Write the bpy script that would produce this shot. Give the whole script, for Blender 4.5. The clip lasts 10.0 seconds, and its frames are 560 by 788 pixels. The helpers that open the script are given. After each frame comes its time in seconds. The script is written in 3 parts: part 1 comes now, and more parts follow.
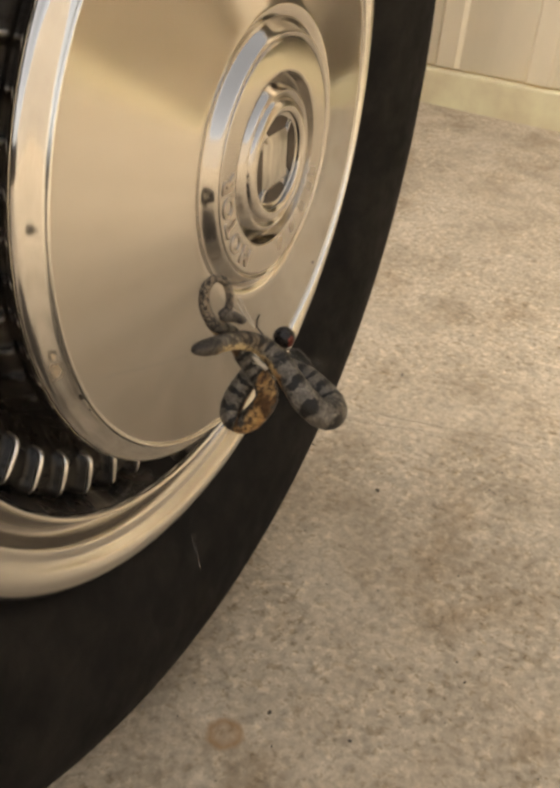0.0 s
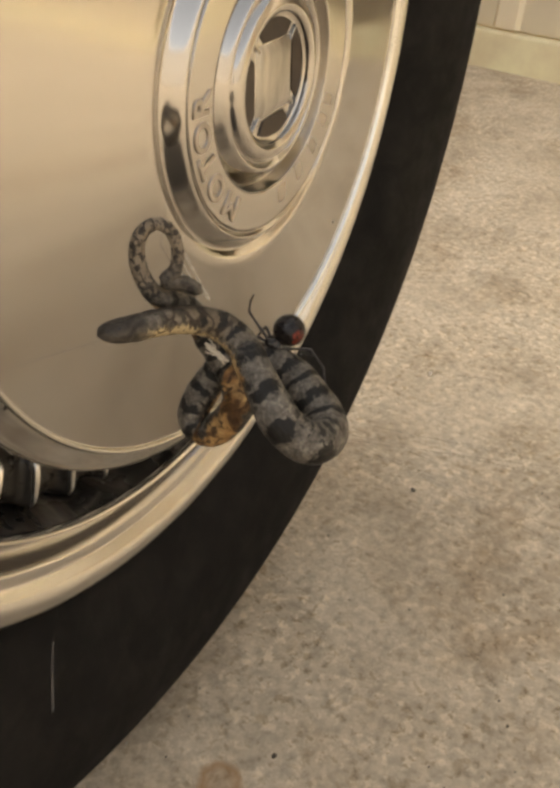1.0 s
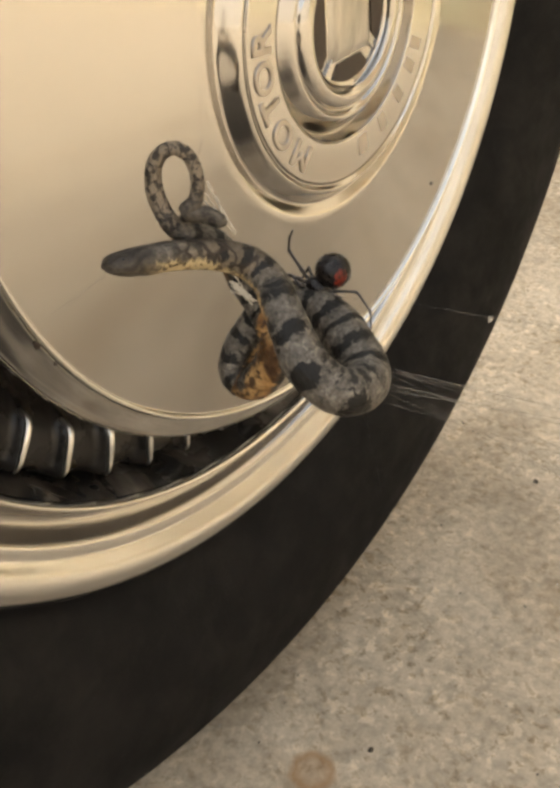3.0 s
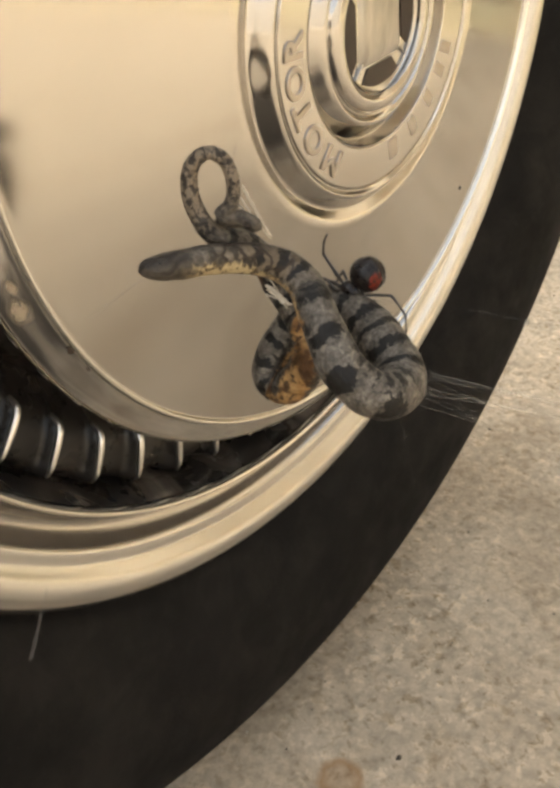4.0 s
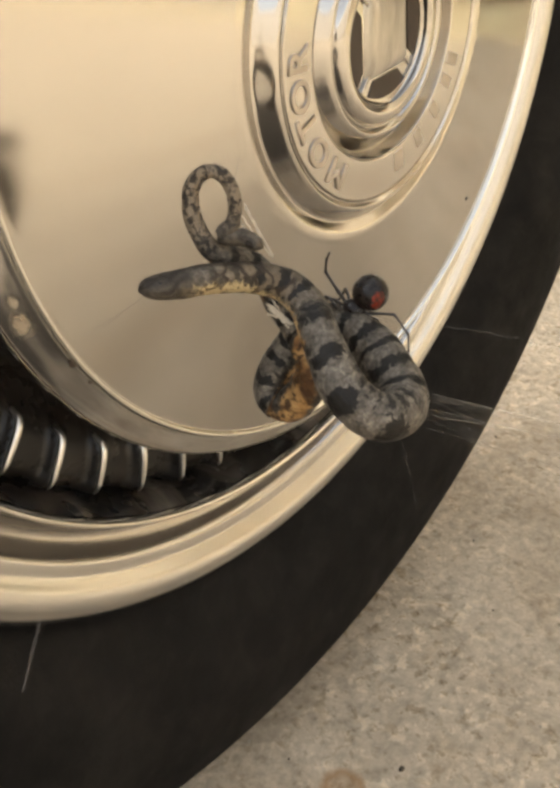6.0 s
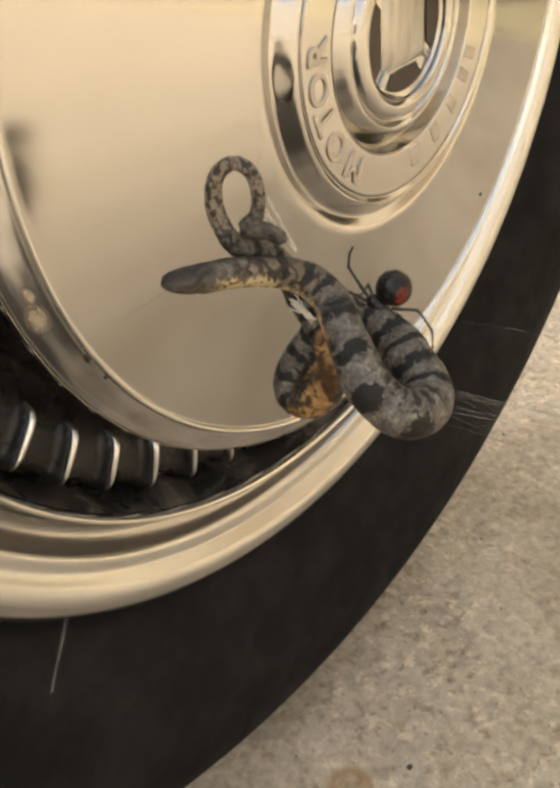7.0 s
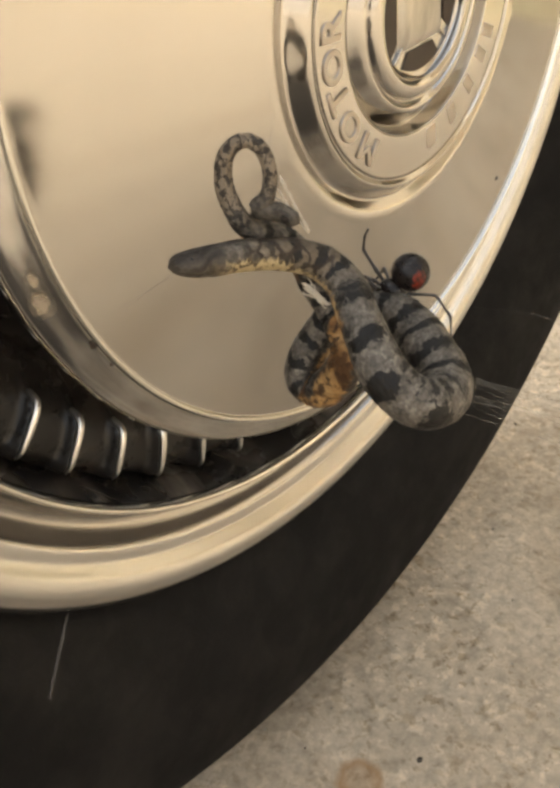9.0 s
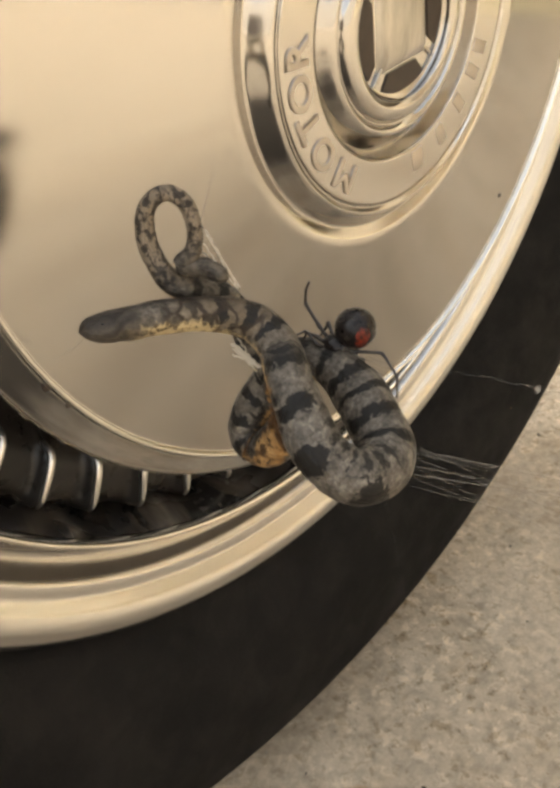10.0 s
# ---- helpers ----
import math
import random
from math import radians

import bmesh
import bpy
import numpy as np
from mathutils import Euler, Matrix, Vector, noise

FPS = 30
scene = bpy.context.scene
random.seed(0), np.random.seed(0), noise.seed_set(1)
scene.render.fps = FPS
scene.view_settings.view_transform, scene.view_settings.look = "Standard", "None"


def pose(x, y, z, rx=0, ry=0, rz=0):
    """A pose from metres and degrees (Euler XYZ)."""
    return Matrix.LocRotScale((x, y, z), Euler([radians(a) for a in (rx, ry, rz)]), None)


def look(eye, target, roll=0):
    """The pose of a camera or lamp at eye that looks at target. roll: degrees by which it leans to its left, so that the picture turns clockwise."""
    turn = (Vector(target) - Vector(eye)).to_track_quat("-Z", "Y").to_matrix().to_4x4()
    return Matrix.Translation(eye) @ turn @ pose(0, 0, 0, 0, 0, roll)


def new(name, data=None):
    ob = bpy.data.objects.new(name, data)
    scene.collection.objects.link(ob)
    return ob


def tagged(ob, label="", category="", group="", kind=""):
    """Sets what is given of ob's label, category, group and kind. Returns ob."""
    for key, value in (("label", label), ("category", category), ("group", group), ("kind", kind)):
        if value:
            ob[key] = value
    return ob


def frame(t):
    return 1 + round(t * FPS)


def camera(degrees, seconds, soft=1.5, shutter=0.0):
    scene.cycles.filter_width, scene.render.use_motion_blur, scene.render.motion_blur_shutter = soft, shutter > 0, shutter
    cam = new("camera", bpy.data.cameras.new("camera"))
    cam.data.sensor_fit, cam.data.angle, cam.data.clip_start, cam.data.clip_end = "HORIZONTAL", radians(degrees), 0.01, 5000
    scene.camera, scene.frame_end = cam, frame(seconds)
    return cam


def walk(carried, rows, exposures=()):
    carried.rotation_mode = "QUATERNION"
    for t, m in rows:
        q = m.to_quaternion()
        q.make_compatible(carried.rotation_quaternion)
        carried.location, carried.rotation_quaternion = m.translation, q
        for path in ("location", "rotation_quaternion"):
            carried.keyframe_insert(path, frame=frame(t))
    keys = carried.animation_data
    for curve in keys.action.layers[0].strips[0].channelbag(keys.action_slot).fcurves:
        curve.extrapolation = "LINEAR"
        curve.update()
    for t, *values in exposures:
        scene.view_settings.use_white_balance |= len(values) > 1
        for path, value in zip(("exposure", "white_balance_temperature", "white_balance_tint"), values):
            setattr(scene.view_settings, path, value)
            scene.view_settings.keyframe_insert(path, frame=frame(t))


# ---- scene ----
cam = camera(34.62, 10.0, soft=4.2)
# seconds, place, turn
PATH = [
    (0.0, -0.3340, -0.2004, 0.4508, 60.13, -5.30, -63.79),
    (0.2, -0.3122, -0.1970, 0.4525, 59.45, -5.30, -63.83),
    (0.4, -0.2947, -0.1948, 0.4476, 59.30, -5.45, -63.26),
    (0.5, -0.2873, -0.1944, 0.4431, 59.48, -5.29, -63.10),
    (0.7, -0.2713, -0.1902, 0.4311, 59.44, -5.74, -62.52),
    (0.8, -0.2592, -0.1891, 0.4204, 59.11, -5.17, -61.55),
    (0.9, -0.2542, -0.1850, 0.4164, 58.35, -5.00, -61.22),
    (1.0, -0.2522, -0.1830, 0.4132, 58.32, -4.90, -60.49),
    (1.2, -0.2509, -0.1773, 0.4086, 58.01, -4.30, -58.85),
    (1.3, -0.2519, -0.1769, 0.4088, 57.83, -4.25, -58.72),
    (1.5, -0.2458, -0.1800, 0.4063, 57.60, -3.87, -57.81),
    (1.7, -0.2387, -0.1861, 0.4039, 57.72, -3.08, -56.81),
    (2.0, -0.2243, -0.1906, 0.4003, 57.25, -2.57, -55.34),
    (2.2, -0.2247, -0.1893, 0.3989, 57.32, -1.89, -54.43),
    (2.5, -0.2264, -0.1899, 0.3975, 57.36, -1.62, -53.58),
    (2.8, -0.2285, -0.1960, 0.3961, 57.61, -1.15, -52.85),
    (3.0, -0.2315, -0.1966, 0.3965, 57.71, -0.76, -52.42),
    (4.5, -0.2332, -0.1941, 0.3957, 58.28, -0.02, -50.93),
    (5.0, -0.2327, -0.1942, 0.3974, 58.29, -0.09, -50.66),
    (5.2, -0.2311, -0.1941, 0.3973, 58.21, -0.03, -50.61),
    (5.5, -0.2297, -0.1953, 0.3985, 58.27, -0.04, -50.64),
    (7.0, -0.2309, -0.1896, 0.3968, 58.00, -0.26, -50.36),
    (7.2, -0.2292, -0.1897, 0.3976, 57.93, -0.28, -50.27),
    (7.5, -0.2291, -0.1899, 0.3976, 57.92, -0.35, -50.32),
    (7.8, -0.2267, -0.1905, 0.3973, 57.78, -0.36, -50.26),
    (8.0, -0.2268, -0.1896, 0.3962, 57.74, -0.47, -50.32),
    (8.2, -0.2277, -0.1881, 0.3959, 57.67, -0.50, -50.30),
    (8.5, -0.2273, -0.1864, 0.3955, 57.61, -0.37, -50.30),
    (8.7, -0.2269, -0.1854, 0.3953, 57.43, -0.36, -50.08),
    (9.0, -0.2269, -0.1857, 0.3933, 57.24, -0.14, -49.75),
    (9.2, -0.2259, -0.1867, 0.3917, 57.10, 0.02, -49.43),
    (9.5, -0.2176, -0.1879, 0.3918, 56.98, 0.27, -48.97),
    (9.6, -0.2104, -0.1884, 0.3927, 56.96, 0.52, -48.88),
    (9.7, -0.2068, -0.1912, 0.3949, 57.08, 0.56, -48.46),
    (9.8, -0.2037, -0.1913, 0.3954, 56.95, 0.61, -48.09),
    (9.9, -0.2017, -0.1899, 0.3947, 56.94, 0.83, -47.94),
    (10.0, -0.2022, -0.1892, 0.3979, 56.70, 0.94, -47.31),
]
walk(cam, [(t, pose(x, y, z, rx, ry, rz)) for t, x, y, z, rx, ry, rz in PATH],
     exposures=[(0.0, 1.90, 7350, 9), (1.0, 1.92, 7200, 8), (2.0, 2.16, 7000, 6), (4.5, 2.29, 6800, 6), (10.0, 2.29, 6800, 6)])

# ---- world and light ----
SUN_ELEVATION, SUN_AZIMUTH = 40.0, 12.0  # azimuth: degrees from +y towards -x
sun_way = Vector((-math.sin(radians(SUN_AZIMUTH)) * math.cos(radians(SUN_ELEVATION)),
                  math.cos(radians(SUN_AZIMUTH)) * math.cos(radians(SUN_ELEVATION)), math.sin(radians(SUN_ELEVATION))))
world = bpy.data.worlds.new("world")
scene.world = world
world.use_nodes = True
sky = world.node_tree.nodes.new("ShaderNodeTexSky")
sky.sky_type, sky.sun_disc = "NISHITA", False
sky.sun_elevation, sky.sun_rotation = radians(SUN_ELEVATION), radians(-SUN_AZIMUTH)
sky.air_density, sky.dust_density, sky.ozone_density = 0.6, 5.0, 0.3
background = world.node_tree.nodes["Background"]
background.inputs["Strength"].default_value = 0.15
haze = world.node_tree.nodes.new("ShaderNodeHueSaturation")  # a pale, hazy sky
haze.inputs["Saturation"].default_value = 0.30
world.node_tree.links.new(sky.outputs["Color"], haze.inputs["Color"])
world.node_tree.links.new(haze.outputs["Color"], background.inputs["Color"])
sun = new("sun", bpy.data.lights.new("sun", "SUN"))
sun.data.energy, sun.data.angle, sun.data.color = 0.50, radians(1.5), (1.0, 0.985, 0.90)
sun.matrix_world = look(sun_way * 20, (0, 0, 0))


# ---- materials ----
class Paint:
    """A node material with short ways to its textures."""

    def __init__(self, name, colour, rough=0.6, metal=0.0, spec=0.5):
        self.m = bpy.data.materials.new(name)
        self.m.use_nodes = True
        self.t = self.m.node_tree
        self.b = self.t.nodes["Principled BSDF"]
        self.b.inputs["Base Color"].default_value = (*colour, 1)
        self.b.inputs["Roughness"].default_value = rough
        self.b.inputs["Metallic"].default_value = metal
        self.b.inputs["Specular IOR Level"].default_value = spec
        self.where = self.t.nodes.new("ShaderNodeTexCoord").outputs["Object"]

    def link(self, a, b):
        self.t.links.new(a, b)

    def uv(self):
        return self.t.nodes.new("ShaderNodeTexCoord").outputs["UV"]

    def stretch(self, source, scale, shift=(0, 0, 0)):
        n = self.t.nodes.new("ShaderNodeMapping")
        n.inputs["Scale"].default_value, n.inputs["Location"].default_value = scale, shift
        self.link(source, n.inputs["Vector"])
        return n.outputs["Vector"]

    def noise(self, scale, detail=4, rough=0.55, source=None, warp=0.0):
        n = self.t.nodes.new("ShaderNodeTexNoise")
        n.inputs["Scale"].default_value, n.inputs["Detail"].default_value = scale, detail
        n.inputs["Roughness"].default_value, n.inputs["Distortion"].default_value = rough, warp
        self.link(source or self.where, n.inputs["Vector"])
        return n.outputs["Fac"]

    def cells(self, scale, source=None, feature="F1", out="Distance"):
        n = self.t.nodes.new("ShaderNodeTexVoronoi")
        n.feature = feature
        n.inputs["Scale"].default_value = scale
        self.link(source or self.where, n.inputs["Vector"])
        return n.outputs[out]

    def ramp(self, source, *stops, ease=False):
        n = self.t.nodes.new("ShaderNodeValToRGB")
        if ease:
            n.color_ramp.interpolation = "EASE"
        while len(n.color_ramp.elements) < len(stops):
            n.color_ramp.elements.new(0.5)
        for e, (place, value) in zip(n.color_ramp.elements, stops):
            e.position = place
            e.color = (*value, 1) if isinstance(value, tuple) else (value, value, value, 1)
        self.link(source, n.inputs["Fac"])
        return n.outputs["Color"]

    def mix(self, share, a, b, way="MIX"):
        n = self.t.nodes.new("ShaderNodeMix")
        n.data_type, n.blend_type = "RGBA", way
        for value, socket in ((share, n.inputs[0]), (a, n.inputs[6]), (b, n.inputs[7])):
            if isinstance(value, (int, float)):
                socket.default_value = value
            elif isinstance(value, tuple):
                socket.default_value = (*value, 1)
            else:
                self.link(value, socket)
        return n.outputs[2]

    def sum(self, a, b, what="ADD"):
        n = self.t.nodes.new("ShaderNodeMath")
        n.operation = what
        for value, socket in ((a, n.inputs[0]), (b, n.inputs[1])):
            if isinstance(value, (int, float)):
                socket.default_value = value
            else:
                self.link(value, socket)
        return n.outputs[0]

    def colour(self, source):
        self.link(source, self.b.inputs["Base Color"])

    def rough(self, source):
        self.link(source, self.b.inputs["Roughness"])

    def bump(self, source, metres, strength=1.0):
        n = self.t.nodes.new("ShaderNodeBump")
        n.inputs["Distance"].default_value, n.inputs["Strength"].default_value = metres, strength
        self.link(source, n.inputs["Height"])
        old = self.b.inputs["Normal"].links
        if old:
            self.link(old[0].from_socket, n.inputs["Normal"])
        self.link(n.outputs["Normal"], self.b.inputs["Normal"])


def concrete_material():
    p = Paint("worn_concrete", (0.34, 0.29, 0.22), 0.85, spec=0.3)
    cloud = p.noise(9, 5, 0.6)
    tone = p.ramp(cloud, (0.3, (0.380, 0.308, 0.224)), (0.5, (0.484, 0.402, 0.300)), (0.7, (0.554, 0.470, 0.360)))
    blotch = p.noise(30, 5, 0.62, warp=0.7)
    tone = p.mix(0.7, tone, p.ramp(blotch, (0.30, 0.74), (0.5, 0.99), (0.70, 1.16)), "MULTIPLY")
    grain = p.noise(140, 3, 0.55, warp=0.2)
    tone = p.mix(0.8, tone, p.ramp(grain, (0.30, 0.72), (0.5, 1.0), (0.70, 1.24)), "MULTIPLY")
    speck = p.noise(420, 3, 0.6)
    tone = p.mix(0.22, tone, p.ramp(speck, (0.3, 0.6), (0.5, 1.0), (0.7, 1.4)), "MULTIPLY")
    # ragged worn patches, dark and pale, thicker in some stretches than in others
    many = p.ramp(p.noise(7, 3, 0.5, p.stretch(p.where, (1, 1, 1), (3.1, 1.7, 0))), (0.34, 0.40), (0.60, 1.0))
    for scale, shift, lo, hi, share, tint in ((85, 0.0, 0.57, 0.635, 0.8, (0.68, 0.63, 0.55)), (150, 4.3, 0.58, 0.64, 0.85, (0.58, 0.53, 0.45)),
                                              (110, 8.9, 0.55, 0.60, 0.9, (1.36, 1.37, 1.37)), (48, 2.6, 0.59, 0.70, 0.5, (0.74, 0.68, 0.58))):
        patch = p.noise(scale, 4, 0.6, p.stretch(p.where, (1, 1, 1), (shift, shift, 0)), 0.3)
        here = p.sum(p.ramp(patch, (lo, 0.0), (hi, share)), many, "MULTIPLY")
        tone = p.mix(here, tone, p.mix(1.0, tone, tint, "MULTIPLY"))
    scuff = p.noise(5.0, 6, 0.68, p.stretch(p.where, (1.0, 1.6, 1), (0.35, 0.1, 0)), 0.4)
    tone = p.mix(p.ramp(scuff, (0.53, 0.0), (0.68, 0.55)), tone, p.mix(1.0, tone, (0.60, 0.50, 0.39), "MULTIPLY"))
    # one ring-shaped rust stain
    d = p.t.nodes.new("ShaderNodeVectorMath")
    d.operation = "DISTANCE"
    d.inputs[1].default_value = (0.001, -0.0445, 0)
    p.link(p.where, d.inputs[0])
    reach = p.sum(d.outputs["Value"], p.sum(p.noise(160, 3), 0.006, "MULTIPLY"))
    ring = p.ramp(p.sum(reach, 50.0, "MULTIPLY"), (0.25, 0.30), (0.45, 0.38), (0.62, 0.75), (0.80, 0.0))
    tone = p.mix(ring, tone, (0.37, 0.215, 0.10))
    # shade painted on the slab behind the wheel, seen only mirrored in metal
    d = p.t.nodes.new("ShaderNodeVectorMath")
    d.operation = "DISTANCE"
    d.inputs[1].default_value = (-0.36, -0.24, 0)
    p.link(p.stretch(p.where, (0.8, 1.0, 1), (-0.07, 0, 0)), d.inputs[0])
    slab_shade = p.ramp(p.sum(d.outputs["Value"], p.sum(p.noise(9, 5, 0.6), 0.25, "MULTIPLY")), (0.27, 0.95), (0.41, 0.0), ease=True)
    tone = p.mix(slab_shade, tone, (0.036, 0.029, 0.022))
    p.colour(tone)
    p.bump(blotch, 0.002, 0.4)
    p.bump(grain, 0.0008, 0.6)
    p.bump(speck, 0.0004, 0.5)
    return p.m


def cladding_material(name="cream_painted_steel", colour=(0.88, 0.77, 0.58)):
    p = Paint(name, colour, 0.5)
    dirt = p.noise(5, 5, 0.6, p.stretch(p.where, (1, 1, 0.25)))
    p.colour(p.mix(p.ramp(dirt, (0.4, 0.0), (0.75, 0.45)), colour, tuple(c * 0.72 for c in colour)))
    p.rough(p.ramp(p.noise(14, 3), (0.3, 0.4), (0.7, 0.65)))
    p.bump(p.noise(3, 2), 0.004, 0.3)
    return p.m


def plain_material(name, colour, rough, scale=6, depth=0.004):
    p = Paint(name, colour, rough)
    n = p.noise(scale, 5, 0.6)
    p.colour(p.mix(p.ramp(n, (0.3, 0.0), (0.7, 1.0)), tuple(c * 0.75 for c in colour), tuple(min(c * 1.2, 0.85) for c in colour)))
    p.bump(n, depth, 0.6)
    return p.m


def rubber_material():
    p = Paint("black_rubber", (0.012, 0.011, 0.010), 0.6, spec=0.08)
    dust = p.noise(14, 6, 0.65)
    tone = p.ramp(dust, (0.30, (0.0068, 0.0063, 0.0060)), (0.52, (0.0108, 0.0099, 0.0093)), (0.76, (0.0190, 0.0170, 0.0154)))
    smear = p.noise(48, 5, 0.68, warp=0.5)
    tone = p.mix(p.ramp(smear, (0.46, 0.0), (0.72, 0.6)), tone, (0.0235, 0.0205, 0.0182))
    p.colour(p.mix(p.ramp(p.noise(600, 2), (0.64, 0.0), (0.78, 0.3)), tone, (0.026, 0.022, 0.018)))
    p.rough(p.ramp(p.noise(60, 4), (0.3, 0.68), (0.7, 0.9)))
    p.bump(p.noise(700, 3), 0.00025, 0.6)
    p.bump(p.noise(35, 3), 0.0012, 0.4)
    return p.m


def metal_material(name, colour, low, high, smear=0.25, ripple=0.0):
    p = Paint(name, colour, low, 1.0)
    wipe = p.noise(24, 2, 0.5, warp=0.6)
    p.rough(p.ramp(wipe, (0.1, low), (0.9, high), ease=True))
    film = p.ramp(p.noise(17, 2, 0.5, warp=1.2), (0.35, 0.0), (0.95, smear), ease=True)
    p.colour(p.mix(film, colour, tuple(c * 0.6 for c in colour)))
    if ripple:
        p.bump(p.noise(16, 2), ripple, 0.5)
    return p.m


def brushed_material():
    p = Paint("dull_brushed_metal", (0.50, 0.47, 0.43), 0.33, 1.0)
    lines = p.noise(70, 4, 0.65, p.stretch(p.where, (2.2, 1, 0.35)), 0.8)
    p.colour(p.mix(p.ramp(lines, (0.35, 0.0), (0.7, 0.8)), (0.56, 0.54, 0.50), (0.27, 0.255, 0.235)))
    p.rough(p.ramp(p.noise(200, 3), (0.3, 0.29), (0.7, 0.42)))
    p.bump(lines, 0.0010, 0.5)
    return p.m


def black_enamel_material():
    p = Paint("gloss_black_enamel", (0.012, 0.011, 0.010), 0.18, spec=0.3)
    dust = p.ramp(p.noise(45, 5, 0.7), (0.42, 0.0), (0.75, 0.6))
    p.colour(p.mix(dust, (0.012, 0.0104, 0.0090), (0.042, 0.035, 0.029)))
    p.rough(p.ramp(p.noise(120, 4), (0.3, 0.22), (0.7, 0.38)))
    p.bump(p.noise(90, 2), 0.0003, 0.2)
    return p.m


TAIL_FROM = 0.166  # metres along the snake


def smeared_barrel_material():
    p = Paint("smeared_black_barrel", (0.012, 0.011, 0.010), 0.24)
    # pale smears put the ribs' reflections into the colour
    smear = p.noise(30, 3, 0.6, p.stretch(p.where, (1, 0.3, 1)), 1.5)
    p.colour(p.mix(p.ramp(smear, (0.45, 0.0), (0.75, 0.8)), (0.012, 0.0105, 0.009), (0.22, 0.185, 0.15)))
    p.rough(p.ramp(p.noise(60, 3), (0.3, 0.20), (0.7, 0.36)))
    p.bump(p.noise(70, 2), 0.0005, 0.25)
    return p.m


def dust_fleck_material():
    """Dried dirt that thins out towards its edge."""
    p = Paint("dried_dirt", (0.40, 0.32, 0.225), 0.8)
    n = p.t.nodes.new("ShaderNodeVectorMath")
    n.operation = "DISTANCE"
    n.inputs[1].default_value = (0.5, 0.5, 0.5)
    flat = p.stretch(p.t.nodes.new("ShaderNodeTexCoord").outputs["Generated"], (1, 0, 1), (0, 0.5, 0))
    p.link(flat, n.inputs[0])
    reach = p.sum(n.outputs["Value"], p.sum(p.sum(p.noise(900, 4, 0.7), 0.5, "SUBTRACT"), 0.7, "MULTIPLY"))
    p.link(p.ramp(reach, (0.08, 0.75), (0.50, 0.0), ease=True), p.b.inputs["Alpha"])
    return p.m


def snake_material():
    """u runs along the body in metres, v round it: 0.5 is the middle of the back, 0 and 1 the middle of the belly."""
    p = Paint("banded_snake_skin", (0.2, 0.18, 0.15), 0.5, spec=0.25)
    uv = p.uv()
    parts = p.t.nodes.new("ShaderNodeSeparateXYZ")
    p.link(uv, parts.inputs[0])
    u, v = parts.outputs["X"], parts.outputs["Y"]

    def bare(source):
        n = p.t.nodes.new("ShaderNodeMath")
        n.operation = "ABSOLUTE"
        p.link(source, n.inputs[0])
        return n.outputs[0]

    def swing(source, start, period, amount):
        """A wave along the body that peaks at start."""
        n = p.t.nodes.new("ShaderNodeMath")
        n.operation = "COSINE"
        p.link(p.sum(p.sum(source, start, "SUBTRACT"), 2 * math.pi / period, "MULTIPLY"), n.inputs[0])
        return p.sum(n.outputs[0], amount, "MULTIPLY")

    side = p.sum(p.sum(v, 0.5, "SUBTRACT"), 2.0, "MULTIPLY")
    away = bare(side)  # 0 back, 1 belly
    length = p.sum(u, 4.0, "MULTIPLY")
    wander = p.sum(u, p.sum(p.sum(p.noise(260, 3, 0.6), 0.5, "SUBTRACT"), 0.0036, "MULTIPLY"))
    rag = p.sum(p.sum(p.noise(620, 4, 0.66, warp=0.6), 0.5, "SUBTRACT"), 1.5, "MULTIPLY")
    # narrow cross bars
    low = p.sum(p.sum(away, 0.42, "SUBTRACT"), 0.0, "MAXIMUM")
    bars = p.sum(p.sum(swing(wander, 0.0763, 0.0049, 0.5), rag), p.sum(low, 2.2, "MULTIPLY"), "SUBTRACT")
    bars = p.ramp(p.sum(p.sum(bars, 0.5, "MULTIPLY"), 0.5), (0.535, 0.0), (0.60, 1.0))
    # broad blotches towards one flank, small flecks on the other
    off = bare(p.sum(side, 0.26, "ADD"))
    saddle = p.sum(p.sum(swing(wander, 0.0465, 0.0078, 0.55), p.sum(rag, 0.8, "MULTIPLY")), p.sum(off, 1.5, "MULTIPLY"), "SUBTRACT")
    saddle = p.ramp(p.sum(p.sum(saddle, 0.5, "MULTIPLY"), 0.5), (0.455, 0.0), (0.51, 1.0))
    fleck_at = bare(p.sum(side, 0.28, "SUBTRACT"))
    fleck = p.sum(p.sum(swing(wander, 0.0430, 0.0026, 0.22), p.sum(rag, 1.1, "MULTIPLY")), p.sum(fleck_at, 2.0, "MULTIPLY"), "SUBTRACT")
    fleck = p.ramp(p.sum(p.sum(fleck, 0.5, "MULTIPLY"), 0.5), (0.43, 0.0), (0.49, 0.9))
    front = p.ramp(length, (0.140, 0.0), (0.156, 1.0), (0.262, 1.0), (0.278, 0.0))
    band = p.mix(front, bars, p.sum(saddle, fleck, "MAXIMUM"))
    # flank marks between the bars
    flank = bare(p.sum(away, 0.62, "SUBTRACT"))
    blot = p.sum(p.sum(swing(wander, 0.0738, 0.0049, 0.3), p.sum(rag, 1.2, "MULTIPLY")), p.sum(flank, 2.2, "MULTIPLY"), "SUBTRACT")
    blot = p.ramp(p.sum(p.sum(blot, 0.5, "MULTIPLY"), 0.5), (0.50, 0.0), (0.56, 0.85))
    band = p.sum(band, blot, "MAXIMUM")
    band = p.sum(band, p.ramp(length, (0.040, 0.25), (0.085, 1.0)), "MULTIPLY")
    scales = p.stretch(uv, (1000, 30, 1))
    tint = p.cells(1.0, scales, out="Color")
